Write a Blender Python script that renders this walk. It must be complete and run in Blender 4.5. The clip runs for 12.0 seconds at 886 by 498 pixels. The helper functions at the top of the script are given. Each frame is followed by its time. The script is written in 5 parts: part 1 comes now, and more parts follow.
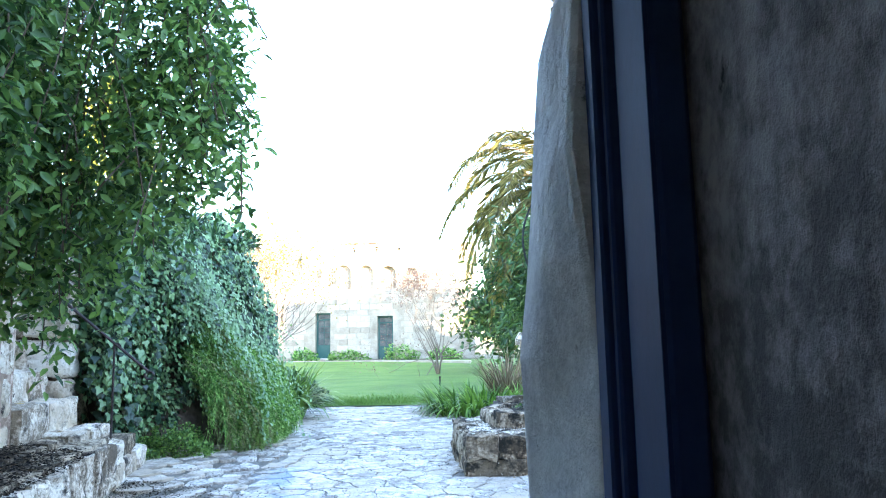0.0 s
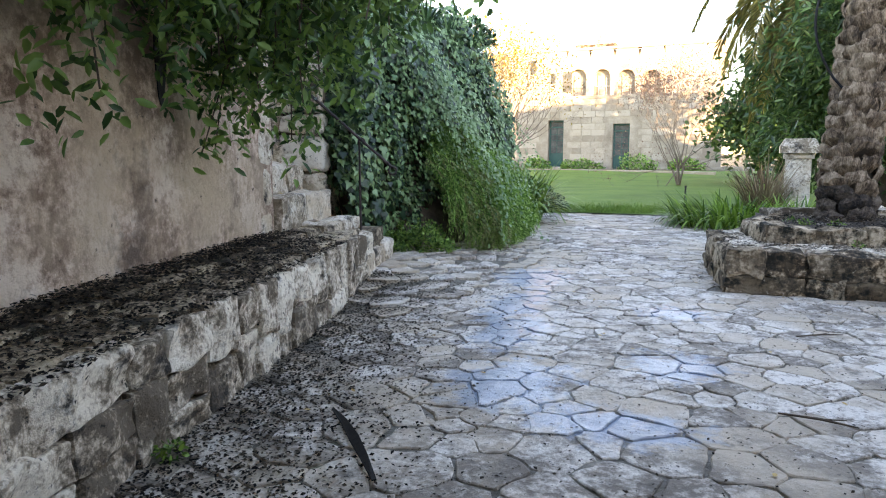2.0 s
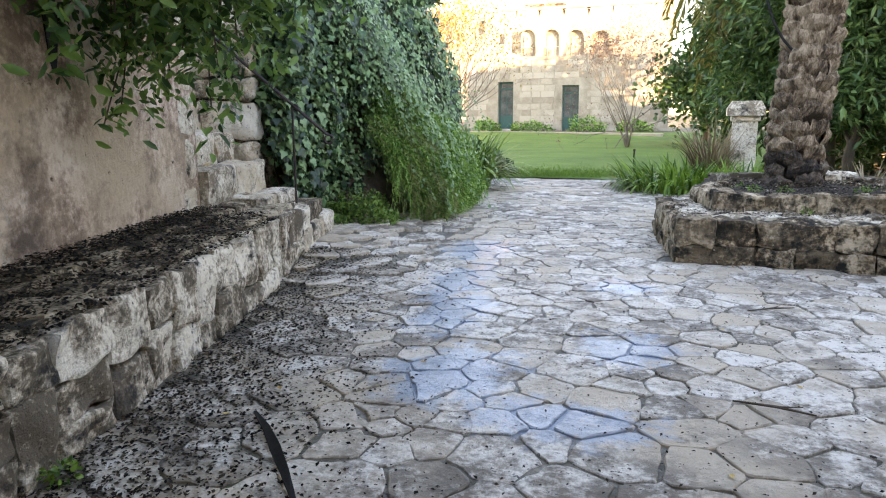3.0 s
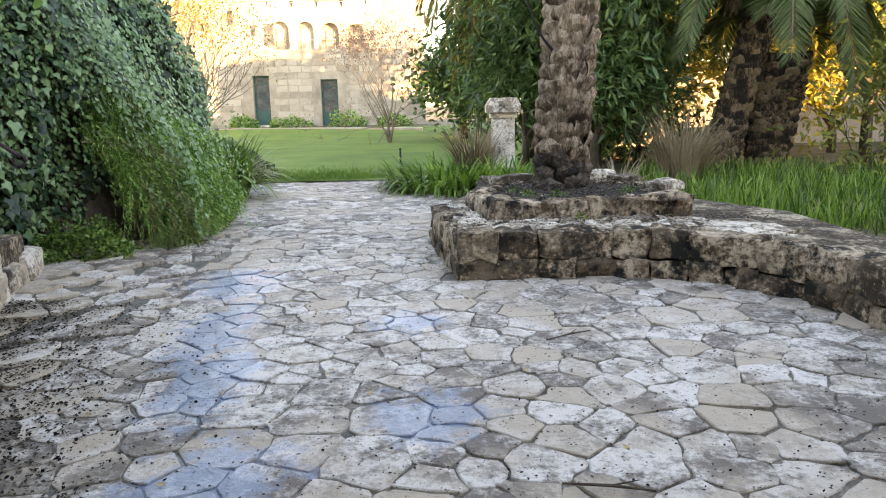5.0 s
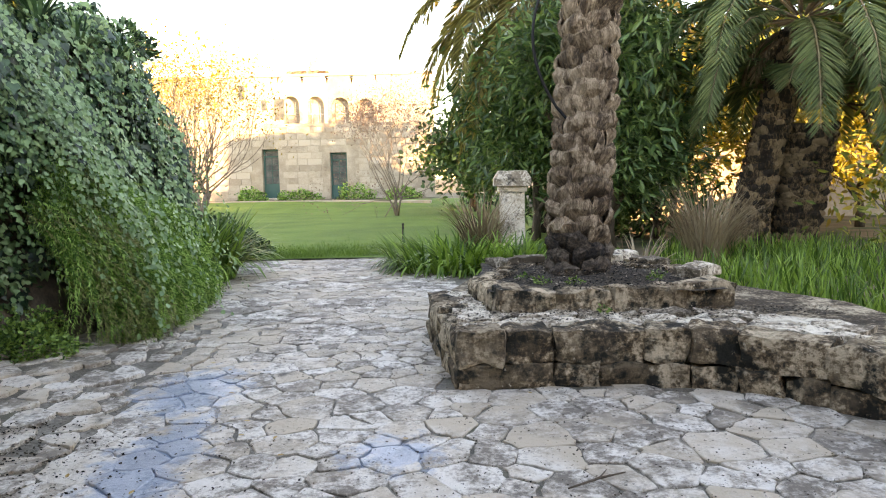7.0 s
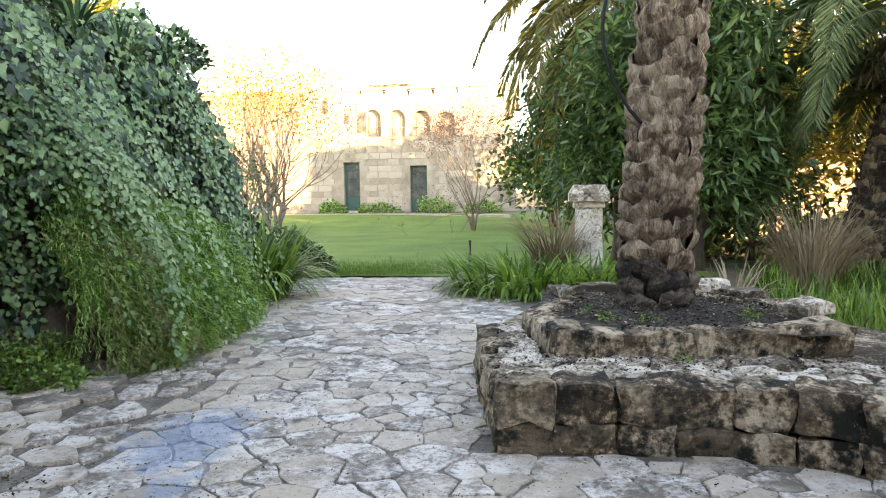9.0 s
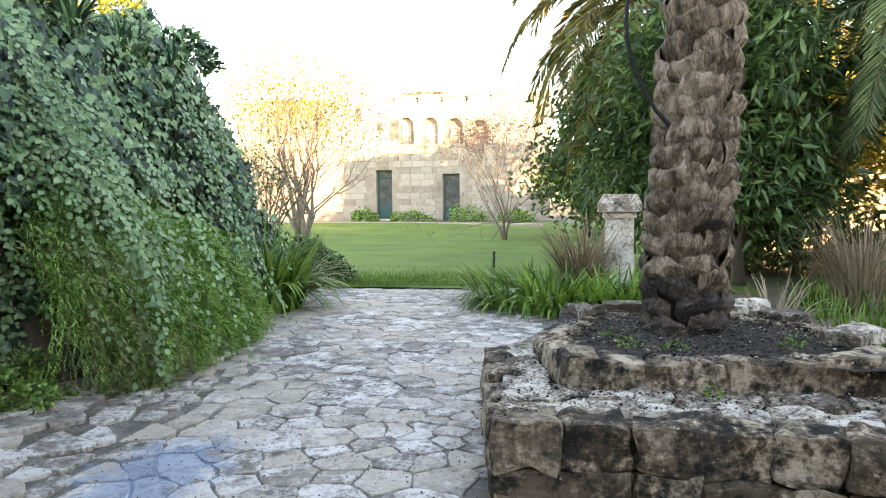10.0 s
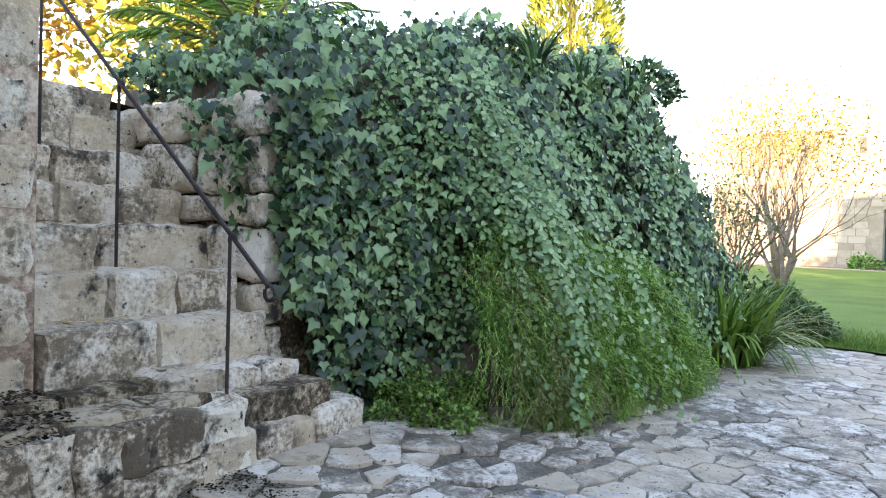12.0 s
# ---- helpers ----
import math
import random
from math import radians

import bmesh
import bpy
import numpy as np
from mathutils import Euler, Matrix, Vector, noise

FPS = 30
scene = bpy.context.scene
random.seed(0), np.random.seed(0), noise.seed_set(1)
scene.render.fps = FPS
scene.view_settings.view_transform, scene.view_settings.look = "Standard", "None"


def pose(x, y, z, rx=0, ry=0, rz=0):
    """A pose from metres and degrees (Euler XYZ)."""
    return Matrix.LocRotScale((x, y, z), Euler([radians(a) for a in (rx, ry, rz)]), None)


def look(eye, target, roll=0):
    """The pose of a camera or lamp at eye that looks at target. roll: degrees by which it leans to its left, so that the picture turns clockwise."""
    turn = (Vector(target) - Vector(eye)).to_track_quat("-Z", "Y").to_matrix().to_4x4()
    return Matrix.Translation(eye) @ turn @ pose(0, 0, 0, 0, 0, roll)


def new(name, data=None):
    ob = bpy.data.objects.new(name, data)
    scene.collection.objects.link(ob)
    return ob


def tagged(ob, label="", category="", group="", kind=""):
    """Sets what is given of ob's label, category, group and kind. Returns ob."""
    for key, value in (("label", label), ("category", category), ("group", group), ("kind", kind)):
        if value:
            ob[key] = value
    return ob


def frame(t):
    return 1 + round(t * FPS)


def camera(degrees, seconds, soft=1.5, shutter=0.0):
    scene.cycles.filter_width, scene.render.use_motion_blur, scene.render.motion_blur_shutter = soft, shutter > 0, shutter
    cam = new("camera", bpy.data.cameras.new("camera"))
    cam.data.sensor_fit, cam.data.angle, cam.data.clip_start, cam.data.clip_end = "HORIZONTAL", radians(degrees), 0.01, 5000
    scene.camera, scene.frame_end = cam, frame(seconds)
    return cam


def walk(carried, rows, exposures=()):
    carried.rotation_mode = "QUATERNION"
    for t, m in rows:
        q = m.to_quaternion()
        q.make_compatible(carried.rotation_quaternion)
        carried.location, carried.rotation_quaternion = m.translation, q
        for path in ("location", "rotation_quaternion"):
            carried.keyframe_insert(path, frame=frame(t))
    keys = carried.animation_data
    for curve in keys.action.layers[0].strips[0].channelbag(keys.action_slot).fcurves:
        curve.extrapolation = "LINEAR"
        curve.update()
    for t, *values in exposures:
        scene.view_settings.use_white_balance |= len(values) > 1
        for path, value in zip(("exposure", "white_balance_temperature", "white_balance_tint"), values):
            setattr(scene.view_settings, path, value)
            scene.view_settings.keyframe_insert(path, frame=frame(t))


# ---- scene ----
cam = camera(65.0, 12.0, 1.1)
PATH = [
    (0, (2.363, -1.038, 1.216), (2.208, 0.939, 1.481), -1.1),
    (0.5, (2.315, -0.944, 1.185), (1.792, 0.979, 1.363), -0.6),
    (1, (2.255, -0.857, 1.147), (1.555, 1.015, 1.193), -0.1),
    (1.5, (2.167, -0.695, 1.128), (1.388, 1.143, 1.008), -0.2),
    (2, (2.128, -0.545, 1.12), (1.344, 1.275, 0.85), -0.1),
    (2.5, (2.109, -0.38, 1.161), (1.338, 1.432, 0.807), -0.2),
    (3, (2.09, -0.241, 1.159), (1.439, 1.612, 0.783), -0.4),
    (3.5, (2.033, -0.078, 1.198), (1.558, 1.823, 0.8), -0.8),
    (3.7, (2.013, -0.022, 1.221), (1.622, 1.897, 0.815), -1.2),
    (5.3, (1.912, 0.674, 1.26), (1.926, 2.634, 0.865), -1.0),
    (5.5, (1.893, 0.765, 1.263), (1.909, 2.729, 0.887), -1.0),
    (6, (1.894, 0.962, 1.271), (1.914, 2.937, 0.956), -1.0),
    (6.5, (1.977, 1.164, 1.277), (1.996, 3.148, 1.023), -1.1),
    (7, (2.039, 1.379, 1.271), (2.001, 3.368, 1.069), -1.2),
    (7.5, (2.035, 1.599, 1.269), (1.909, 3.586, 1.082), -1.1),
    (7.7, (2.043, 1.689, 1.282), (1.886, 3.674, 1.098), -1.2),
    (9.3, (2.303, 2.272, 1.282), (2.0, 4.243, 1.13), -0.7),
    (9.5, (2.328, 2.385, 1.279), (2.007, 4.353, 1.133), -0.6),
    (10, (2.387, 2.578, 1.284), (2.006, 4.537, 1.149), -0.5),
    (10.5, (2.455, 2.755, 1.285), (1.957, 4.688, 1.166), -0.3),
    (11, (2.475, 2.908, 1.289), (1.737, 4.764, 1.183), 0.0),
    (11.5, (2.413, 3.067, 1.28), (1.299, 4.726, 1.209), 0.6),
    (12, (2.361, 3.179, 1.274), (0.853, 4.493, 1.236), 1.6),
]
walk(cam, [(t, look(eye, target, roll)) for t, eye, target, roll in PATH],
     [(0.0, 4.0, 6600, 16), (0.4, 2.75, 5600, 12), (1.2, 2.7, 6300, 18), (1.8, 3.0, 8300, 26), (2.6, 3.28, 9300, 27), (7.0, 3.15, 10700, 28), (10.5, 3.25, 9200, 25), (12.0, 3.25, 8600, 25)])

# ---- world, sun ----
SUN_EL, SUN_AZ = 13.0, 50.0          # degrees; azimuth: how far the light drifts to -x on its way along +y
world = bpy.data.worlds.new("sky")
scene.world = world
world.use_nodes = True
wn = world.node_tree
sky = wn.nodes.new("ShaderNodeTexSky")
sky.sky_type = "NISHITA"
sky.sun_disc = False
sky.sun_elevation = radians(SUN_EL)
sky.sun_rotation = radians(180 - SUN_AZ)
sky.air_density, sky.dust_density, sky.ozone_density = 1.0, 0.1, 2.0
bg = wn.nodes["Background"]
bg.inputs["Strength"].default_value = 0.15
wn.links.new(sky.outputs["Color"], bg.inputs["Color"])
sun_data = bpy.data.lights.new("sun", "SUN")
sun_data.energy, sun_data.angle, sun_data.color = 3.6, radians(0.5), (1.0, 0.80, 0.54)
sun = new("sun", sun_data)
light_way = Vector((-math.sin(radians(SUN_AZ)) * math.cos(radians(SUN_EL)),
                    math.cos(radians(SUN_AZ)) * math.cos(radians(SUN_EL)), -math.sin(radians(SUN_EL))))
sun.matrix_world = Matrix.Translation((4, -20, 20)) @ light_way.to_track_quat("-Z", "Y").to_matrix().to_4x4()

# ---- small builders ----
rng = np.random.default_rng(7)


def mesh_ob(name, verts, faces, material, parent=None, smooth=False):
    me = bpy.data.meshes.new(name)
    me.from_pydata([tuple(v) for v in verts], [], [tuple(f) for f in faces])
    me.materials.append(material)
    if smooth:
        me.polygons.foreach_set("use_smooth", [True] * len(me.polygons))
    me.update()
    ob = new(name, me)
    if parent is not None:
        ob.parent = parent
    return ob


def part(name, bm, material, parent=None, label="", smooth=False):
    me = bpy.data.meshes.new(name)
    bm.to_mesh(me)
    bm.free()
    me.materials.append(material)
    if smooth:
        me.polygons.foreach_set("use_smooth", [True] * len(me.polygons))
    ob = new(name, me)
    if parent is not None:
        ob.parent = parent
    if label:
        ob["label"] = label
    return ob


def empty(name, label, category, group="", kind="", at=(0, 0, 0)):
    ob = new(name)
    ob.location = at
    return tagged(ob, label, category, group, kind)


def add_box(bm, x0, y0, z0, x1, y1, z1, m=None):
    r = bmesh.ops.create_cube(bm, size=1.0)
    t = Matrix.Translation(((x0 + x1) / 2, (y0 + y1) / 2, (z0 + z1) / 2)) @ Matrix.Diagonal((x1 - x0, y1 - y0, z1 - z0, 1))
    bmesh.ops.transform(bm, matrix=(m @ t) if m else t, verts=r["verts"])
    return r["verts"]


def bevelled(bm, width, segments=1):
    bmesh.ops.bevel(bm, geom=bm.edges[:], offset=width, segments=segments, affect="EDGES", profile=0.6)
    return bm


def tube(bm, pts, radii, sides=8, close=True):
    """A tube along pts with a radius at each point."""
    rings = []
    for i, p in enumerate(pts):
        p = Vector(p)
        a = Vector(pts[max(i - 1, 0)])
        b = Vector(pts[min(i + 1, len(pts) - 1)])
        t = (b - a).normalized()
        u = t.cross(Vector((0.31, 0.17, 0.93)) if abs(t.z) < 0.9 else Vector((1, 0, 0))).normalized()
        w = t.cross(u)
        r = float(radii[i])
        rings.append([bm.verts.new(p + r * (u * math.cos(k * 2 * math.pi / sides) + w * math.sin(k * 2 * math.pi / sides)))
                      for k in range(sides)])
    for r0, r1 in zip(rings, rings[1:]):
        for k in range(sides):
            bm.faces.new((r0[k], r0[(k + 1) % sides], r1[(k + 1) % sides], r1[k]))
    if close:
        bm.faces.new(rings[0][::-1])
        bm.faces.new(rings[-1])


# ---- materials ----
def material(name, colours, scale=6.0, fine=60.0, rough=0.8, bump=0.3, stain=None, stain_scale=0.8, stain_at=0.55,
             island=0.0, objrand=0.0, through_light=0.0, metal=0.0, stretch=(1, 1, 1), bump_scale=None, gloss=0.5, distance=0.01, hard=0.2, grain=0.6,
             speck=None, speck_scale=38.0, speck_at=0.6, tint=None, tint_scale=1.3):
    """Two noises mix three colours; a larger one lays stains, a small one specks; bump from the fine one."""
    m = bpy.data.materials.new(name)
    m.use_nodes = True
    nt = m.node_tree
    N, L = nt.nodes, nt.links
    bsdf = N["Principled BSDF"]
    tc = N.new("ShaderNodeTexCoord")
    mp = N.new("ShaderNodeMapping")
    mp.inputs["Scale"].default_value = stretch
    L.new(tc.outputs["Object"], mp.inputs["Vector"])
    # every object takes its own piece of the pattern
    oi = N.new("ShaderNodeObjectInfo")
    shift = N.new("ShaderNodeMath")
    shift.operation = "MULTIPLY"
    shift.inputs[1].default_value = 41.0
    L.new(oi.outputs["Random"], shift.inputs[0])
    L.new(shift.outputs[0], mp.inputs["Location"])

    def noise_node(sc, detail=6.0, roughness=0.6):
        n = N.new("ShaderNodeTexNoise")
        n.inputs["Scale"].default_value, n.inputs["Detail"].default_value, n.inputs["Roughness"].default_value = sc, detail, roughness
        L.new(mp.outputs["Vector"], n.inputs["Vector"])
        return n

    n1, n2 = noise_node(scale), noise_node(fine, 6.0, 0.7)
    ramp = N.new("ShaderNodeValToRGB")
    el = ramp.color_ramp.elements
    el[0].position, el[1].position = 0.5 - hard, 0.5 + hard
    el[0].color, el[1].color = (*colours[0], 1), (*colours[-1], 1)
    if len(colours) == 3:
        e = el.new(0.5)
        e.color = (*colours[1], 1)
    mixv = N.new("ShaderNodeMath")
    mixv.operation = "MULTIPLY_ADD"
    mixv.inputs[1].default_value = grain
    L.new(n2.outputs["Fac"], mixv.inputs[0])
    sub = N.new("ShaderNodeMath")
    sub.operation = "MULTIPLY_ADD"
    sub.inputs[1].default_value, sub.inputs[2].default_value = 1.0, -grain / 2
    L.new(n1.outputs["Fac"], sub.inputs[0])
    L.new(sub.outputs[0], mixv.inputs[2])
    fac = mixv.outputs[0]
    for amount, node, out in ((island, "ShaderNodeNewGeometry", "Random Per Island"), (objrand, "ShaderNodeObjectInfo", "Random")):
        if amount:
            src = N.new(node)
            add = N.new("ShaderNodeMath")
            add.operation = "MULTIPLY_ADD"
            add.inputs[1].default_value = amount
            L.new(src.outputs[out], add.inputs[0])
            off = N.new("ShaderNodeMath")
            off.operation = "ADD"
            off.inputs[1].default_value = -amount / 2
            L.new(fac, off.inputs[0])
            L.new(off.outputs[0], add.inputs[2])
            fac = add.outputs[0]
    L.new(fac, ramp.inputs["Fac"])
    col = ramp.outputs["Color"]
    for colour, size, at, soft in ((tint, tint_scale, 0.46, 0.16), (stain, stain_scale, stain_at, 0.1), (speck, speck_scale, speck_at, 0.05)):
        if not colour:
            continue
        n3 = noise_node(size, 8.0, 0.68)
        r3 = N.new("ShaderNodeValToRGB")
        r3.color_ramp.elements[0].position, r3.color_ramp.elements[1].position = at, at + soft
        L.new(n3.outputs["Fac"], r3.inputs["Fac"])
        mx = N.new("ShaderNodeMix")
        mx.data_type = "RGBA"
        L.new(r3.outputs["Color"], mx.inputs["Factor"])
        L.new(col, mx.inputs["A"])
        mx.inputs["B"].default_value = (*colour, 1)
        col = mx.outputs["Result"]
    L.new(col, bsdf.inputs["Base Color"])
    bsdf.inputs["Roughness"].default_value = rough
    bsdf.inputs["Metallic"].default_value = metal
    bsdf.inputs["Specular IOR Level"].default_value = gloss
    if bump:
        b = N.new("ShaderNodeBump")
        b.inputs["Strength"].default_value, b.inputs["Distance"].default_value = bump, distance
        n4 = noise_node(bump_scale or fine * 0.5, 8.0, 0.7)
        L.new(n4.outputs["Fac"], b.inputs["Height"])
        L.new(b.outputs["Normal"], bsdf.inputs["Normal"])
    if through_light:
        tr = N.new("ShaderNodeBsdfTranslucent")
        L.new(col, tr.inputs["Color"])
        ms = N.new("ShaderNodeMixShader")
        ms.inputs["Fac"].default_value = through_light
        L.new(bsdf.outputs[0], ms.inputs[1])
        L.new(tr.outputs[0], ms.inputs[2])
        L.new(ms.outputs[0], N["Material Output"].inputs["Surface"])
    return m


LIME = material("limestone", [(0.26, 0.20, 0.14), (0.64, 0.54, 0.42), (0.86, 0.79, 0.68)], 4.5, 34, 0.85, 1.0, stain=(0.05, 0.042, 0.035), stain_scale=4.2, stain_at=0.555, objrand=0.18, distance=0.03, bump_scale=13, hard=0.13, grain=1.0, speck=(0.035, 0.028, 0.022), speck_scale=24, speck_at=0.60, tint=(0.66, 0.53, 0.38), tint_scale=1.6)
LEDGE = material("weathered ledge stone", [(0.15, 0.115, 0.08), (0.50, 0.405, 0.30), (0.86, 0.77, 0.63)], 5, 34, 0.9, 1.0, stain=(0.028, 0.023, 0.018), stain_scale=5.5, stain_at=0.56, objrand=0.3, distance=0.035, bump_scale=13, hard=0.12, grain=1.0, speck=(0.02, 0.017, 0.013), speck_scale=24, speck_at=0.6)
PLANTER = material("stained planter stone", [(0.05, 0.033, 0.018), (0.27, 0.185, 0.11), (0.70, 0.55, 0.38)], 5.0, 28, 0.92, 1.0, stain=(0.014, 0.013, 0.007), stain_scale=4.5, stain_at=0.50, objrand=0.16, distance=0.05, bump_scale=12, hard=0.12, grain=1.1, speck=(0.70, 0.60, 0.46), speck_scale=21, speck_at=0.635, tint=(0.20, 0.145, 0.09), tint_scale=1.9)
LIME_DARK = material("mossy limestone", [(0.055, 0.038, 0.022), (0.22, 0.165, 0.108), (0.55, 0.45, 0.32)], 5, 34, 0.92, 1.0, stain=(0.020, 0.016, 0.009), stain_scale=3.4, stain_at=0.535, objrand=0.18, distance=0.03, bump_scale=13, hard=0.12, grain=1.0, speck=(0.50, 0.43, 0.33), speck_scale=26, speck_at=0.64)
PLASTER = material("old plaster", [(0.27, 0.175, 0.125), (0.56, 0.40, 0.305), (0.80, 0.66, 0.54)], 2.6, 20, 0.92, 1.0, stain=(0.17, 0.115, 0.085), stain_scale=1.6, stain_at=0.555, distance=0.05, bump_scale=6, hard=0.12, grain=0.9, speck=(0.09, 0.06, 0.045), speck_scale=13, speck_at=0.635, tint=(0.62, 0.47, 0.33), tint_scale=0.9)
JAMB = material("dressed stone jamb", [(0.58, 0.57, 0.56), (0.76, 0.75, 0.735), (0.86, 0.85, 0.835)], 3, 30, 0.85, 1.0, distance=0.05, bump_scale=9, grain=0.8, speck=(0.3, 0.28, 0.26), speck_scale=16, speck_at=0.64)
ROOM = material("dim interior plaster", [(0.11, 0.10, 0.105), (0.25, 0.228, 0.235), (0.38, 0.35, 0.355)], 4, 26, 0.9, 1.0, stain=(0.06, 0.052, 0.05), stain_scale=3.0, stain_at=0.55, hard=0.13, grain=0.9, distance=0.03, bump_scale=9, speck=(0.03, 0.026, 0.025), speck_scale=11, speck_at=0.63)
BLUE = material("dark blue paint", [(0.016, 0.036, 0.10), (0.022, 0.046, 0.125)], 8, 80, 0.75, 0.08, gloss=0.12)
FACADE = material("facade stone", [(0.36, 0.29, 0.215), (0.46, 0.38, 0.29), (0.54, 0.46, 0.36)], 1.5, 14, 0.9, 0.4, objrand=0.45, stain=(0.28, 0.225, 0.165), stain_scale=0.6, stain_at=0.6)
GREEN_PAINT = material("green door paint", [(0.015, 0.085, 0.075), (0.022, 0.105, 0.09)], 6, 60, 0.45, 0.1)
GLASS_DARK = material("door glass", [(0.05, 0.06, 0.06), (0.10, 0.105, 0.10), (0.17, 0.165, 0.155)], 3, 30, 0.35, 0.0, gloss=0.25)
MORTAR = material("paving mortar", [(0.06, 0.052, 0.038), (0.14, 0.122, 0.094), (0.28, 0.25, 0.205)], 5, 50, 0.92, 1.0, stain=(0.085, 0.083, 0.045), stain_scale=1.7, stain_at=0.55, grain=1.0)
SOIL = material("dark soil", [(0.015, 0.012, 0.009), (0.05, 0.038, 0.028), (0.15, 0.115, 0.08)], 16, 70, 0.95, 1.0, distance=0.03)
EARTH = material("garden earth", [(0.10, 0.075, 0.045), (0.15, 0.115, 0.07), (0.20, 0.16, 0.10)], 1.5, 30, 0.95, 0.7, stain=(0.05, 0.07, 0.025), stain_scale=0.5, stain_at=0.5)
TURF = material("turf", [(0.07, 0.15, 0.014), (0.10, 0.20, 0.02), (0.14, 0.25, 0.03)], 0.8, 40, 0.9, 0.8, distance=0.03)
GRASS = material("grass blades", [(0.06, 0.14, 0.014), (0.10, 0.205, 0.022), (0.15, 0.27, 0.035)], 0.7, 8, 0.6, 0.0, island=0.5, through_light=0.3)
IVY = material("ivy leaf", [(0.013, 0.048, 0.02), (0.06, 0.15, 0.06), (0.20, 0.335, 0.145)], 0.9, 10, 0.36, 0.0, island=0.95, through_light=0.15, gloss=0.5)
BOX = material("small green leaf", [(0.04, 0.11, 0.02), (0.11, 0.23, 0.045), (0.24, 0.40, 0.09)], 0.9, 10, 0.45, 0.0, island=0.8, through_light=0.25)
FERN = material("asparagus fern", [(0.06, 0.17, 0.028), (0.17, 0.37, 0.06), (0.38, 0.60, 0.17)], 3.2, 14, 0.6, 0.0, island=0.7, through_light=0.4)
VINE = material("vine leaf", [(0.032, 0.085, 0.024), (0.085, 0.19, 0.048), (0.19, 0.34, 0.08)], 0.9, 10, 0.42, 0.0, island=0.7, through_light=0.48)
BROAD = material("broadleaf", [(0.03, 0.075, 0.024), (0.065, 0.145, 0.045), (0.15, 0.25, 0.075)], 0.7, 6, 0.38, 0.0, island=0.6, through_light=0.28)
PALM = material("palm leaflet", [(0.10, 0.16, 0.065), (0.17, 0.245, 0.10), (0.28, 0.35, 0.155)], 0.6, 6, 0.5, 0.0, island=0.45, through_light=0.35)
# palm leaflet with the gold of low sunlight mixed into its colour
PALM_SUNLIT = material("palm leaflet with sun gold", [(0.14, 0.13, 0.035), (0.24, 0.21, 0.06), (0.36, 0.31, 0.10)], 0.6, 6, 0.5, 0.0, island=0.5, through_light=0.4)
GOLD = material("autumn leaf", [(0.26, 0.16, 0.025), (0.40, 0.27, 0.06), (0.50, 0.37, 0.11)], 0.6, 6, 0.7, 0.0, island=0.6, through_light=0.3, gloss=0.2)
YELLOW = material("yellow green leaf", [(0.12, 0.17, 0.03), (0.20, 0.24, 0.04), (0.30, 0.30, 0.06)], 0.6, 6, 0.55, 0.0, island=0.6, through_light=0.35)
STRAW = material("dry grass blade", [(0.22, 0.15, 0.09), (0.32, 0.235, 0.14), (0.42, 0.33, 0.21)], 1.0, 8, 0.7, 0.0, island=0.5, through_light=0.2)
STRAP = material("strap leaf", [(0.045, 0.12, 0.014), (0.11, 0.235, 0.03), (0.23, 0.39, 0.065)], 0.9, 8, 0.42, 0.0, island=0.8, through_light=0.3)
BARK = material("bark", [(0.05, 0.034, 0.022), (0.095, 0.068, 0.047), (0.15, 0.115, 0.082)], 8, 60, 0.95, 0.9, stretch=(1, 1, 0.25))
TWIG = material("bare twig", [(0.15, 0.11, 0.085), (0.22, 0.165, 0.125), (0.28, 0.22, 0.17)], 8, 60, 0.9, 0.4)
PALM_BARK = material("palm leaf base", [(0.085, 0.052, 0.031), (0.32, 0.215, 0.135), (0.62, 0.455, 0.31)], 2.2, 12, 0.95, 1.0, objrand=0.16, stretch=(1.8, 1, 0.3), distance=0.08, bump_scale=5, hard=0.16, grain=0.7)
PALM_DAMP = material("damp dark palm leaf base", [(0.025, 0.018, 0.014), (0.085, 0.06, 0.043), (0.20, 0.15, 0.11)], 2.6, 11, 0.95, 1.0, objrand=0.3, stretch=(1, 1, 0.5), distance=0.06, bump_scale=6, hard=0.17, grain=0.9)
PALM_DARK = material("dark palm leaf base", [(0.03, 0.019, 0.012), (0.13, 0.082, 0.047), (0.34, 0.235, 0.14)], 1.8, 8, 0.95, 1.0, objrand=0.45, stretch=(1.8, 1, 0.3), distance=0.08, bump_scale=5, hard=0.13, grain=0.9)
# the low sun's gold glow is put into this leaf colour
SUN_GLOW_LEAF = material("yellow leaf with sun glow", [(0.24, 0.20, 0.03), (0.42, 0.36, 0.05), (0.60, 0.52, 0.12)], 0.6, 6, 0.55, 0.0, island=0.7, through_light=0.4)
IRON = material("rusty iron", [(0.035, 0.028, 0.03), (0.055, 0.043, 0.043), (0.085, 0.062, 0.055)], 12, 90, 0.6, 0.4, metal=0.6)
BLACK = material("black rubber and slot shade", [(0.006, 0.006, 0.007), (0.014, 0.014, 0.015)], 10, 80, 0.6, 0.2, gloss=0.25)
GREY_BOX = material("grey plastic", [(0.45, 0.46, 0.47), (0.52, 0.53, 0.54)], 6, 60, 0.5, 0.05)
DEBRIS = material("fallen debris", [(0.005, 0.004, 0.004), (0.014, 0.011, 0.009), (0.06, 0.045, 0.03)], 9, 60, 0.9, 0.0, island=0.7, gloss=0.15)
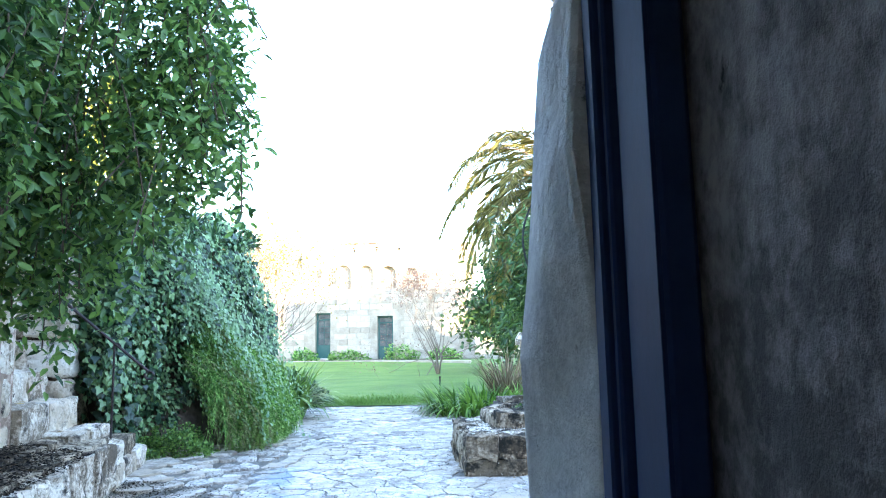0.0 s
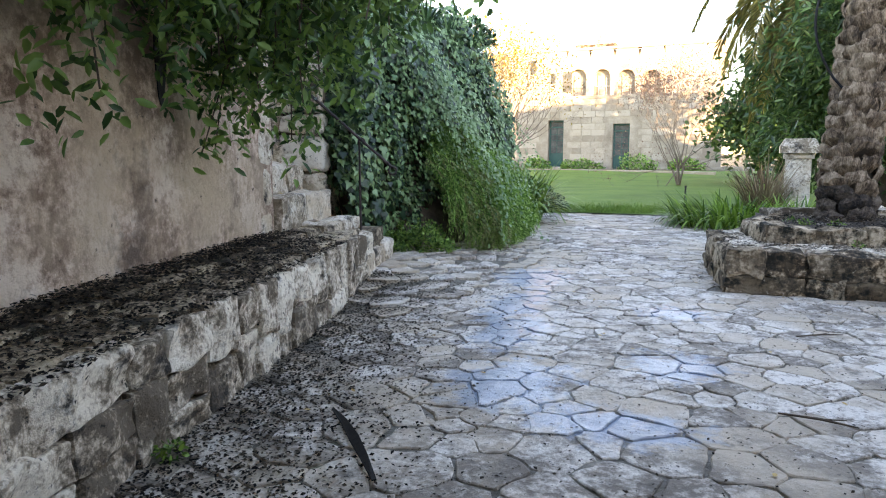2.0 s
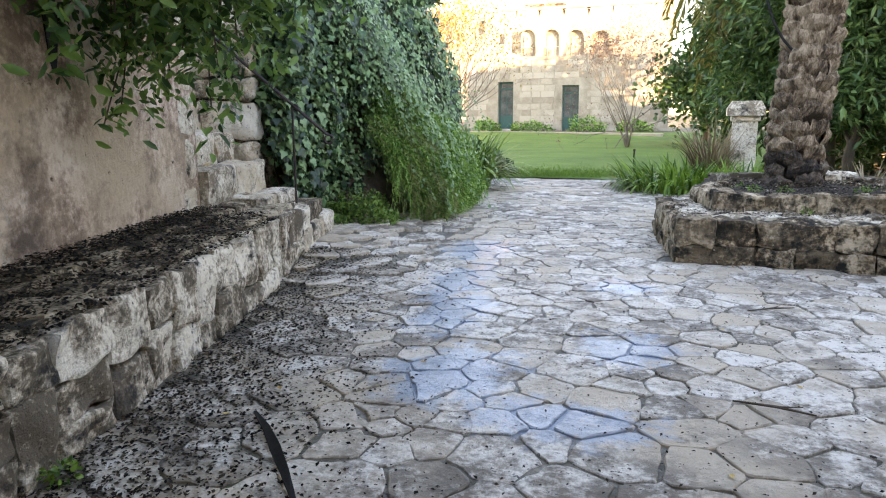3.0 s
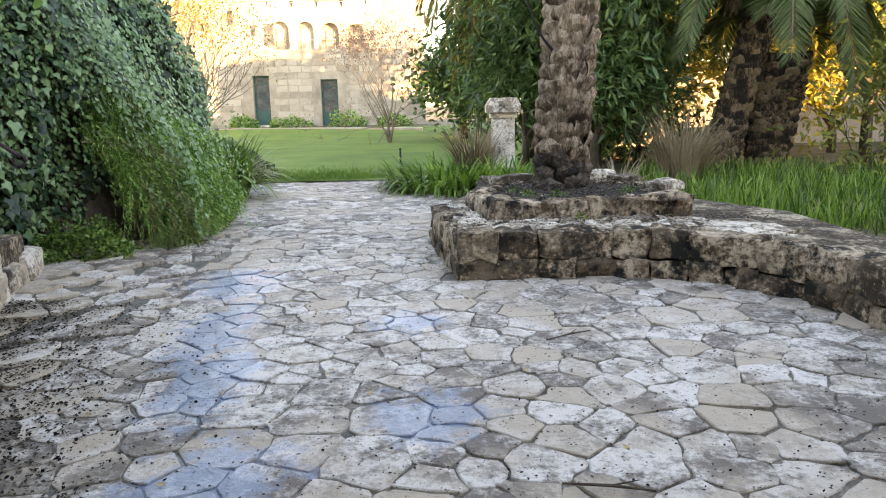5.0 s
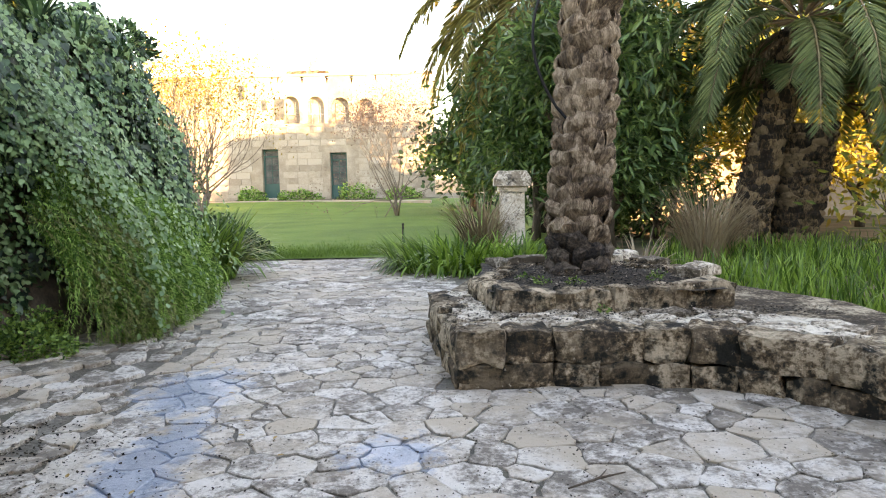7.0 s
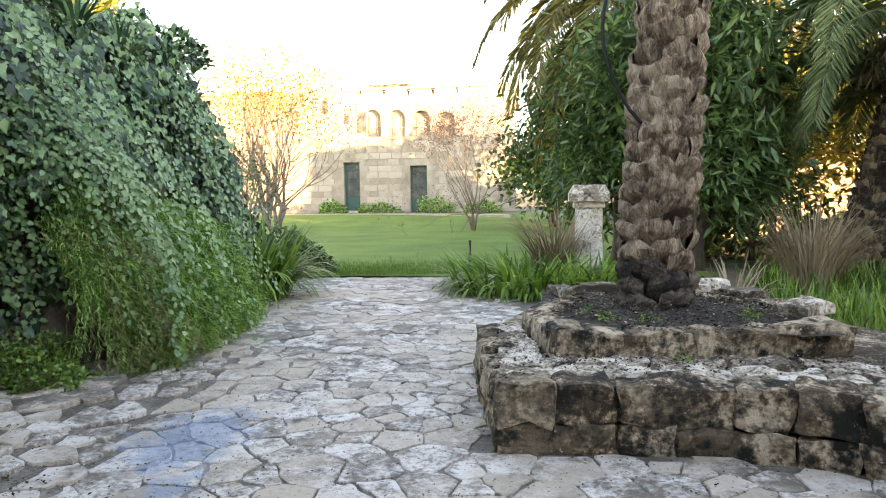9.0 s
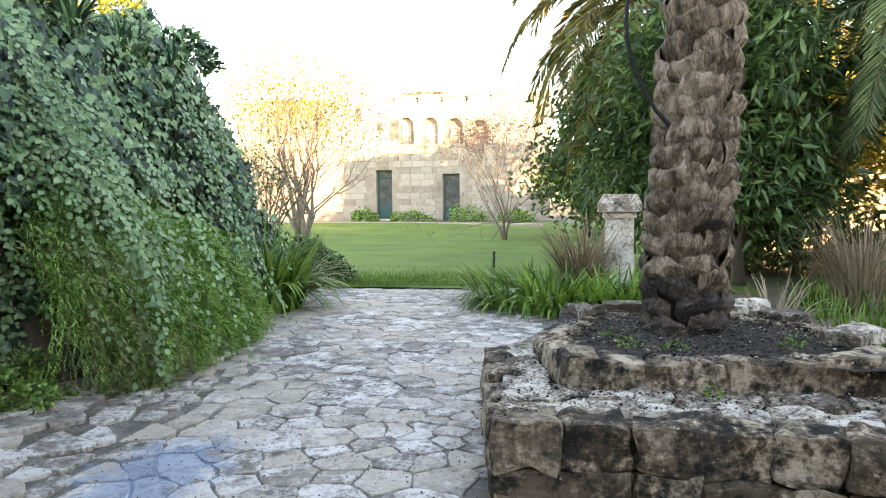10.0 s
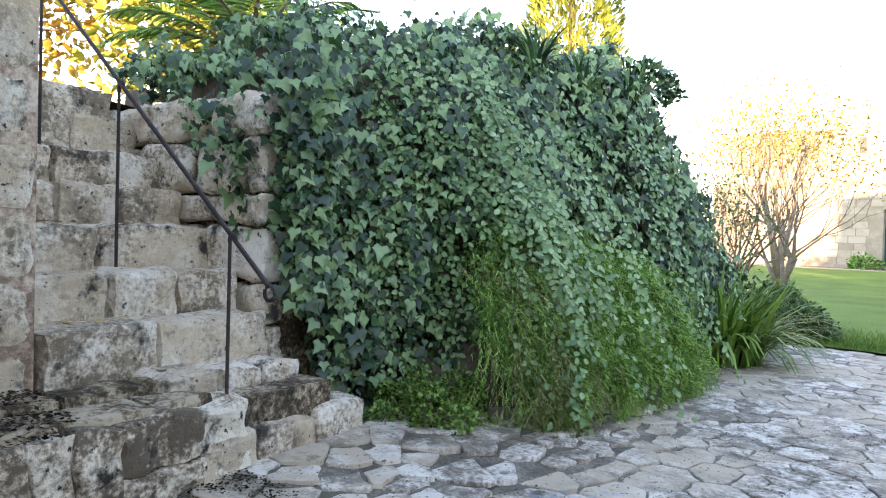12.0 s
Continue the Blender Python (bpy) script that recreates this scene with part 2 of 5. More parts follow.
DEADLEAF = material("dry leaf", [(0.35, 0.20, 0.05), (0.48, 0.29, 0.08), (0.55, 0.38, 0.14)], 9, 60, 0.7, 0.0, island=0.6, objrand=0.5)
BACK_STONE = material("plain back wall", [(0.34, 0.29, 0.23), (0.42, 0.36, 0.29), (0.48, 0.42, 0.34)], 1.2, 20, 0.9, 0.4)
PINK = material("reddish winter leaf", [(0.22, 0.12, 0.09), (0.30, 0.18, 0.13), (0.36, 0.24, 0.18)], 2, 9, 0.7, 0.0, island=0.6, through_light=0.25)

# ---- plan ----
BD = Vector((-0.272, 0.962, 0)).normalized()        # along the bench and the step edges
BN = Vector((-0.962, -0.272, 0)).normalized()       # from the bench into the wall, and up the stairs
B0 = Vector((-0.71, 4.45, 0))                       # end of the bench, foot of the first step


def on_bench(s, d, z=0.0):
    """s along the bench (0 at the stairs, negative towards the doorway), d into the wall."""
    p = B0 + BD * s + BN * d
    return Vector((p.x, p.y, z))


def smooth(t):
    t = min(max(t, 0.0), 1.0)
    return t * t * (3 - 2 * t)


def pave_z(x, y):
    """The paving climbs a little towards the foot of the stairs."""
    return 0.13 * smooth((0.35 - x) / 1.2) * smooth((y - 3.0) / 2.0) * (1 - smooth((y - 6.5) / 2.5))


def ground_z(x, y):
    t = min(max((y - 24.0) / 13.0, 0.0), 1.0)
    return 0.33 * t * t * (3 - 2 * t)


def sheet(name, x0, x1, y0, y1, step, mat, fz):
    nx, ny = max(2, int((x1 - x0) / step)), max(2, int((y1 - y0) / step))
    vs = [(x0 + (x1 - x0) * i / nx, y0 + (y1 - y0) * j / ny) for j in range(ny + 1) for i in range(nx + 1)]
    vs = [(x, y, fz(x, y)) for x, y in vs]
    fs = [(j * (nx + 1) + i, j * (nx + 1) + i + 1, (j + 1) * (nx + 1) + i + 1, (j + 1) * (nx + 1) + i) for j in range(ny) for i in range(nx)]
    return mesh_ob(name, vs, fs, mat, smooth=True)


ground = tagged(sheet("ground", -1500, 1500, -1500, 1500, 150, EARTH, lambda x, y: -0.12), "bare brown garden earth reaching the horizon", "ground", kind="structure")
garden = tagged(sheet("garden_soil", -40, 60, 5.4, 60, 1.0, EARTH, lambda x, y: ground_z(x, y) - 0.012 + (0.05 if x > 4.2 else 0)), "brown garden bed earth under the trees", "ground", kind="structure")
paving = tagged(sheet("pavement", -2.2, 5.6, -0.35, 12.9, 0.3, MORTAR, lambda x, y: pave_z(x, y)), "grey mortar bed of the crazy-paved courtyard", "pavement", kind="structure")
lawn = tagged(sheet("lawn", -14, 9, 12.5, 34.5, 0.5, TURF, lambda x, y: ground_z(x, y) + 0.03), "short green lawn between path and old house", "lawn", kind="structure")


def prism(bm, pts, z0, z1):
    lo = [bm.verts.new((x, y, z0)) for x, y in pts]
    hi = [bm.verts.new((x, y, z1)) for x, y in pts]
    n = len(pts)
    bm.faces.new(lo[::-1])
    bm.faces.new(hi)
    for i in range(n):
        bm.faces.new((lo[i], lo[(i + 1) % n], hi[(i + 1) % n], hi[i]))


def wall(name, pts, z0, z1, mat, label):
    bm = bmesh.new()
    prism(bm, pts, z0, z1)
    return tagged(part(name, bm, mat), label, "wall", kind="structure")


# the house that the walk leaves: a thick front wall with the doorway, a low dark room behind it
DX0, DX1, WY0, WY1, DH = 0.97, 2.40, -0.24, 0.08, 1.86
HOUSE_H, HOUSE_X1 = 3.4, 9.0
wall("wall_south", [(-1.2, WY0), (DX0, WY0), (DX0, WY1), (-1.2, WY1)], -0.1, HOUSE_H, PLASTER, "tall rough plastered house front beside the doorway")
wall("wall_south_east", [(DX1 + 0.16, WY0), (HOUSE_X1, WY0), (HOUSE_X1, WY1), (DX1 + 0.16, WY1)], -0.1, HOUSE_H, PLASTER, "tall rough plastered house front by the doorway")
wall("wall_over_door", [(DX0, WY0), (DX1 + 0.16, WY0), (DX1 + 0.16, WY1), (DX0, WY1)], DH + 0.28, HOUSE_H, PLASTER, "rough plastered wall above the doorway")
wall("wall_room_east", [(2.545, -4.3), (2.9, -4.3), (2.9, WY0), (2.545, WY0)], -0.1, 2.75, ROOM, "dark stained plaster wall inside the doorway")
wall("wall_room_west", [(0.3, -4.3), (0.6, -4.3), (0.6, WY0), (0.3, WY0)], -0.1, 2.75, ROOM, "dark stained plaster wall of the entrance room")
# a narrow unseen opening, added in the back wall to light the passage
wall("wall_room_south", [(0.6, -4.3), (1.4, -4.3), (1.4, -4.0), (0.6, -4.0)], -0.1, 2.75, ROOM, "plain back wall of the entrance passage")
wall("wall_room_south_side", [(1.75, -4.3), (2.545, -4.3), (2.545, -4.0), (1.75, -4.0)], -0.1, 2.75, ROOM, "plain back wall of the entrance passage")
wall("wall_room_sill", [(1.4, -4.3), (1.75, -4.3), (1.75, -4.0), (1.4, -4.0)], -0.1, 1.25, ROOM, "plain wall under the added light opening of the passage")
wall("wall_room_lintel", [(1.4, -4.3), (1.75, -4.3), (1.75, -4.0), (1.4, -4.0)], 2.1, 2.75, ROOM, "plain wall over the added light opening of the passage")
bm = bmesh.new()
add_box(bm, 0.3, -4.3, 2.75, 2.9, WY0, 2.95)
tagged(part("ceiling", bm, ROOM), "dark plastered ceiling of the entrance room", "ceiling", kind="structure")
bm = bmesh.new()
add_box(bm, 0.3, -4.3, -0.1, 2.9, WY0, 0.0)
tagged(part("floor", bm, MORTAR), "worn stone floor of the entrance room", "floor", kind="structure")

# garden walls at the foot of the upper terrace
W_END = -0.45
TERRACE = 2.26


def quad_wall(name, s0, s1, d0, d1, z0, z1, mat, label):
    return wall(name, [tuple(on_bench(s, d)[:2]) for s, d in ((s0, d1), (s1, d1), (s1, d0), (s0, d0))], z0, z1, mat, label)


quad_wall("wall_west", -4.6, W_END, 0.62, 1.1, -0.1, 2.45, PLASTER, "weathered pinkish plaster garden wall with flaking patches")
quad_wall("wall_stairs", W_END - 0.45, W_END - 0.002, 1.1, 4.2, -0.1, 3.0, LIME, "old limestone wall beside the stairs")
quad_wall("wall_terrace", 0.98, 1.4, 0.72, 4.2, -0.1, 1.98, LIME_DARK, "stone retaining wall of the upper terrace")
terrace = tagged(sheet("terrace_ground", -40, -3.2, -6, 10.6, 1.0, EARTH, lambda x, y: TERRACE - 0.3 * smooth((y - 5.0) / 0.8)), "earth of the raised garden terrace", "ground", kind="structure")
bm = bmesh.new()
prism(bm, [(-4.6, 5.0), (-1.75, 5.6), (-1.75, 9.0), (-2.3, 10.3), (-3.0, 10.6), (-4.6, 10.6)], -0.1, 1.95)
tagged(part("wall_bank", bm, LIME_DARK), "overgrown stone bank under the ivy", "wall", kind="structure")
# added walls close the east: tall ones block low sun, the gap admits it
wall("wall_east", [(16, -12), (18, -12), (18, 5.4), (16, 5.4)], -0.1, 9.4, BACK_STONE, "plain tall stone wall added to block the low sun")
wall("wall_east_low", [(16, 5.4), (16.6, 5.4), (16.6, 11.2), (16, 11.2)], -0.1, 3.0, BACK_STONE, "low plain stone wall, added as a gap for the sun")
wall("wall_east_mid", [(16, 11.2), (17, 11.2), (17, 11.8), (16, 11.8)], -0.1, 9.6, BACK_STONE, "plain tall stone wall added to block the low sun")
wall("wall_east_gap", [(16, 11.8), (16.6, 11.8), (16.6, 16.2), (16, 16.2)], -0.1, 2.6, BACK_STONE, "low plain stone wall, added as a gap for the sun")
# added wall, its sloping top shapes the shadow on the old house
bm = bmesh.new()
sides = [[bm.verts.new((x, y, z)) for y, z in ((16.2, -0.1), (34.0, -0.1), (34.0, 6.3), (23.4, 6.6), (20.6, 8.4), (18.2, 10.9), (16.2, 11.3))] for x in (16.0, 18.0)]
bm.faces.new(sides[0])
bm.faces.new(sides[1][::-1])
for k in range(7):
    bm.faces.new((sides[0][k], sides[1][k], sides[1][(k + 1) % 7], sides[0][(k + 1) % 7]))
bmesh.ops.recalc_face_normals(bm, faces=bm.faces[:])
tagged(part("wall_east_far", bm, BACK_STONE), "plain stone wall with sloping top, added to shape the house shadow", "wall", kind="structure")


wall("wall_garden_north", [(5.4, 20.4), (15.9, 20.4), (15.9, 20.9), (5.4, 20.9)], -0.1, 2.3, FACADE, "sunlit pale stone garden wall behind the palms")


# ---- stones ----
def stone_mesh(name, sx, sy, sz, mat, rough=0.012, cuts=2, round_=0.18, seed=0):
    """A worn block: a cube cut into a grid, its edges drawn in and its faces uneven."""
    bm = bmesh.new()
    bmesh.ops.create_cube(bm, size=1.0)
    bmesh.ops.subdivide_edges(bm, edges=bm.edges[:], cuts=cuts, use_grid_fill=True)
    big = min(sx, sy, sz)
    for v in bm.verts:
        p = Vector((v.co.x * sx, v.co.y * sy, v.co.z * sz))
        out = [abs(c) > 0.49 for c in v.co]
        if sum(out) >= 2:
            pull = round_ * big * (0.18 if sum(out) == 2 else 0.26)
            for k in range(3):
                if out[k]:
                    p[k] -= math.copysign(pull, v.co[k])
        n = noise.noise_vector(p * 7.0 + Vector((seed * 13.7, seed * 5.1, seed * 3.3)))
        v.co = p + n * rough * 1.8
    me = bpy.data.meshes.new(name)
    bm.to_mesh(me)
    bm.free()
    me.materials.append(mat)
    return me


def piece(name, me, parent, m):
    ob = new(name, me)
    ob.parent = parent
    ob.matrix_basis = m
    return ob


def frame_m(p, along, yaw_only=True):
    a = math.atan2(along[1], along[0])
    return Matrix.Translation(p) @ Matrix.Rotation(a, 4, "Z")


# ---- doorway ----
jamb = empty("door_surround", "rough-hewn pale stone surround of an open doorway", "doorway", kind="structure")
for side in (0, 1):
    w = 0.36
    me = stone_mesh("jamb_stone", w, 0.34, DH, JAMB, 0.011, 13, 0.10, seed=3 + 10 * side)
    for v in me.vertices:
        v.co.x += 0.018 * math.sin(v.co.z * 5.1 + 1.0 + side) + 0.012 * math.sin(v.co.z * 13.0 + v.co.y * 9)
        if side:
            v.co.x += (0.12 * v.co.z - 0.028) * (v.co.y + 0.17) / 0.34 + 0.085 * (0.17 - v.co.y) / 0.34
    x = DX0 - w / 2 + 0.02 if side == 0 else DX1 + w / 2
    piece("jamb_stone", me, jamb, Matrix.Translation((x, -0.05 if side == 0 else 0.035, DH / 2)))
for k in range(3):
    w = (DX1 - DX0 + 0.5) / 3
    me = stone_mesh("lintel_stone", w - 0.006, 0.36, 0.34, JAMB, 0.03, 5, 0.5, seed=40 + k)
    piece("lintel_stone", me, jamb, Matrix.Translation((DX0 - 0.25 + w * (k + 0.5), -0.05, DH + (0.22, 0.18, 0.10)[k])))
door = empty("door_1", "dark blue painted door standing open against the wall", "door", kind="structure", at=(2.452, -0.12, 0))
bm = bmesh.new()
add_box(bm, 0.058, -0.29, 0.03, 0.09, -0.115, 1.84)
add_box(bm, 0.054, -0.285, 0.04, 0.058, -0.13, 1.83)
part("door_leaf", bevelled(bm, 0.004), BLUE, door)
bm = bmesh.new()
add_box(bm, 0.034, -0.085, 0.0, 0.09, -0.012, 1.86)
add_box(bm, 0.044, -0.11, 0.0, 0.09, -0.085, 1.86)
part("door_frame", bevelled(bm, 0.004), BLUE, door)

# ---- bench ----
bench = empty("stone_bench", "long low stone ledge along the wall, dark with fallen leaves", "bench")
bm = bmesh.new()
prism(bm, [tuple(on_bench(s, d)[:2]) for s, d in ((-4.5, 0.63), (0.9, 0.63), (0.9, 0.06), (-4.5, 0.06))], -0.05, 0.44)
part("core", bm, LIME_DARK, bench)
brng = np.random.default_rng(21)
s, k = -4.5, 0
while s < 0.02:
    ln = float(brng.uniform(0.17, 0.42))
    cut = [-0.04, 0.47] if ln < 0.2 else [-0.04, float(brng.uniform(0.14, 0.3)), 0.47]
    if ln > 0.33 and brng.random() < 0.4:
        cut = [-0.04, 0.12, 0.28, 0.47]
    for z0, z1 in zip(cut, cut[1:]):
        k += 1
        me = stone_mesh("block", ln + 0.002, 0.16, z1 - z0 + 0.002, LEDGE, 0.022, 7, 0.2, seed=100 + k)
        piece("block", me, bench, frame_m(on_bench(s + ln / 2, 0.075 + float(brng.normal(0, 0.008)), (z0 + z1) / 2), BD))
    s += ln
s, k = -4.5, 0
while s < 0.1:
    ln = 0.3 + 0.12 * ((k * 5) % 4) / 3
    for row in (0, 1):
        me = stone_mesh("slab", ln - 0.01, 0.27, 0.10, LIME_DARK, 0.012, 2, 0.3, seed=200 + 2 * k + row)
        piece("slab", me, bench, frame_m(on_bench(s + ln / 2 + row * 0.14, 0.22 + 0.27 * row, 0.445 + 0.035 * row), BD))
    s += ln
    k += 1

# ---- stairs ----
stairs = empty("stone_stairs", "worn limestone garden steps climbing beside the ivy", "stairs", kind="structure")
STEPS = [(0.30 + 0.245 * k, 0.275 * k, (1.16 if k == 0 else 0.88)) for k in range(9)]
for k, (z, d, s1) in enumerate(STEPS):
    n = 3 if k == 0 else 2 + k % 2
    s0 = -0.02 if k < 2 else W_END
    cuts = [s0 + (s1 - s0) * (j + (0.12 * math.sin(k * 3 + j * 5) if 0 < j < n else 0)) / n for j in range(n + 1)]
    for j in range(n):
        ln = cuts[j + 1] - cuts[j]
        me = stone_mesh("step_block", ln - 0.012, 0.42, 0.30, LIME, 0.017, 6, 0.2, seed=300 + 5 * k + j)
        piece("step_block", me, stairs, frame_m(on_bench((cuts[j] + cuts[j + 1]) / 2, d + 0.205, z - 0.15 + 0.008 * math.sin(j * 4 + k)), BD))

# stones of the retaining wall by the stairs
tw = empty("wall_terrace_facing", "big rough limestone blocks of the terrace wall by the stairs", "wall", kind="structure")
z, k = 0.05, 0
while z < 1.95:
    h = [0.34, 0.30, 0.26, 0.36, 0.2][k % 5]
    d = 0.62
    j = 0
    while d < 3.4:
        ln = 0.26 + 0.34 * ((k * 3 + j * 7) % 5) / 4
        me = stone_mesh("wall_block", ln - 0.02, 0.2, h - 0.02, LIME, 0.022, 5, 0.45, seed=400 + 11 * k + j)
        piece("wall_block", me, tw, frame_m(on_bench(0.98 + 0.02 * math.sin(j * 3 + k), d + ln / 2, z + h / 2), BN))
        d += ln
        j += 1
    z += h
    k += 1
# end of the plaster wall, pale dressed stones
we = empty("wall_end", "pale dressed limestone quoins at the end of the plaster wall", "wall", kind="structure")
for k in range(8):
    me = stone_mesh("quoin", 0.5, 0.22 if k % 2 else 0.3, 0.3, LIME, 0.008, 3, 0.3, seed=500 + k)
    piece("quoin", me, we, frame_m(on_bench(W_END - (0.10 if k % 2 else 0.14), 0.86, 0.42 + 0.305 * k + 0.15), BN))

# ---- planter round the palm ----
planter = empty("stone_planter", "two-tiered mossy limestone planter round the palm", "planter")
OUT = [(1.80, 6.95), (2.03, 5.44), (2.62, 5.50), (3.16, 5.50), (3.66, 5.36), (4.02, 5.04), (4.2, 4.78), (4.3, 4.5), (4.36, 3.6), (4.36, 2.4), (4.36, 1.2), (4.36, 0.3)]
INN = [(2.62, 7.75), (2.14, 6.75), (2.34, 6.04), (3.1, 6.08), (3.98, 6.24), (3.95, 7.2), (3.3, 7.8)]
bm = bmesh.new()
prism(bm, [(1.9, 6.9), (2.11, 5.53), (3.2, 5.6), (3.75, 5.45), (4.2, 5.0), (4.42, 4.4), (4.9, 4.4), (4.85, 6.4), (4.3, 7.4), (3.4, 8.0), (2.2, 8.0)], -0.05, 0.325)
part("core", bm, LIME_DARK, planter)
bm = bmesh.new()
prism(bm, [(4.44, 0.1), (4.9, 0.1), (4.9, 4.41), (4.44, 4.41)], -0.05, 0.325)
part("arm", bm, LIME_DARK, planter)


def course(parent, pts, z0, z1, depth, mats, seed, lens=(0.26, 0.4, 0.33, 0.46), closed=False, inward=1, name="block", cuts=3):
    """Lay blocks end to end along the line through pts."""
    pts = [Vector((*p, 0)) for p in pts]
    if closed:
        pts.append(pts[0])
    k = seed
    for a, b in zip(pts, pts[1:]):
        run = (b - a).length
        t = (b - a).normalized()
        nrm = Vector((-t.y, t.x, 0)) * inward
        n = max(1, round(run / lens[k % len(lens)]))
        for j in range(n):
            k += 1
            ln = run / n
            me = stone_mesh(name, ln + 0.006, depth, z1 - z0 + 0.004, mats[k % len(mats)], 0.021, cuts, 0.16, seed=k)
            p = a + t * (run * (j + 0.5) / n) + nrm * (depth / 2 - 0.01 + 0.007 * math.sin(k * 2.3))
            piece(name, me, parent, frame_m((p.x, p.y, (z0 + z1) / 2 + 0.006 * math.sin(k * 1.7)), t))


course(planter, OUT, -0.03, 0.14, 0.22, [PLANTER], 600, lens=(0.3, 0.42, 0.25, 0.36), cuts=5)
course(planter, OUT, 0.14, 0.355, 0.24, [PLANTER], 650, lens=(0.34, 0.24, 0.4), cuts=5)
course(planter, INN, 0.33, 0.50, 0.20, [PLANTER], 700, cuts=5, closed=True, inward=1)
course(planter, [(2.05, 5.66), (3.2, 5.72), (3.8, 5.58), (4.22, 5.14)], 0.26, 0.352, 0.2, [LEDGE], 740, lens=(0.2, 0.28), name="slab", cuts=3)
course(planter, [(2.25, 5.86), (3.25, 5.92), (3.95, 5.76), (4.36, 5.3)], 0.26, 0.356, 0.22, [LEDGE], 760, lens=(0.22, 0.3), name="slab", cuts=2)
course(planter, [(2.06, 5.78), (1.98, 6.9)], 0.27, 0.36, 0.22, [LEDGE], 790, lens=(0.22, 0.3), name="slab", inward=-1, cuts=2)
course(planter, [(4.5, 0.3), (4.5, 4.6)], 0.27, 0.36, 0.3, [LEDGE], 800, lens=(0.22, 0.3), name="slab", inward=-1, cuts=2)
bm = bmesh.new()
bmesh.ops.create_grid(bm, x_segments=14, y_segments=14, size=0.82)
for v in bm.verts:
    v.co = Vector((3.08 + v.co.x, 6.95 + v.co.y, 0.475 + 0.03 * noise.noise(v.co * 4) + 0.03 * max(0, 1 - v.co.length / 0.7)))
part("soil", bm, SOIL, planter, "dark loose soil", smooth=True)

# ---- the old house beyond the lawn ----
FY = 38.0
house = empty("old_house", "two-storey limestone house with arched windows and flat roof", "house", kind="structure")
DOORS = [(-8.06, 0.42, 0.87, 2.56), (-4.50, 0.30, 0.90, 2.44)]       # x, sill, width, height
ARCHES = [(-6.5, 5.72), (-5.2, 5.68), (-3.9, 5.60), (-2.6, 5.50)]     # x of the middle, top


def box_part(name, x0, y0, z0, x1, y1, z1, mat, parent, bev=0.0, label=""):
    bm = bmesh.new()
    add_box(bm, x0, y0, z0, x1, y1, z1)
    if bev:
        bevelled(bm, bev)
    return part(name, bm, mat, parent, label)


STOREY = 4.2
# ground storey, with openings for the doors
edges = [-16.0]
for x, sill, w, h in DOORS:
    edges += [x, x + w]
edges.append(1.0)
for a, b in zip(edges[::2], edges[1::2]):
    box_part("wall", a, FY, -0.1, b, FY + 0.5, STOREY, FACADE, house)
for x, sill, w, h in DOORS:
    box_part("wall", x, FY, sill + h, x + w, FY + 0.5, STOREY, FACADE, house)
    box_part("threshold", x, FY - 0.15, -0.1, x + w, FY + 0.5, sill, LIME, house, 0.02)
    dr = empty("glazed_door", "", "")
    dr.parent = house
    dr.location = (x, FY + 0.28, sill)
    bm = bmesh.new()
    f = 0.1
    add_box(bm, 0, 0, 0, f, 0.08, h)
    add_box(bm, w - f, 0, 0, w, 0.08, h)
    add_box(bm, f, 0, h - 0.42, w - f, 0.07, h - 0.34)
    add_box(bm, f, 0, h - f, w - f, 0.08, h)
    add_box(bm, f, 0.002, 0, w - f, 0.07, 0.75)
    part("frame", bevelled(bm, 0.01), GREEN_PAINT, dr)
    bm = bmesh.new()
    add_box(bm, w / 2 - 0.015, 0.02, 0.75, w / 2 + 0.015, 0.05, h - 0.42)
    for q in range(1, 4):
        z = 0.75 + (h - 1.17) * q / 4
        add_box(bm, f, 0.021, z - 0.012, w - f, 0.049, z + 0.012)
    part("glazing_bar", bm, GREEN_PAINT, dr)
    box_part("pane", f, 0.055, 0.75, w - f, 0.062, h - f, GLASS_DARK, dr)
    box_part("backing", 0.0, 0.2, 0.0, w, 0.22, h, ROOM, dr)
# upper storey with arched openings
uy = FY + 0.25
bm = bmesh.new()


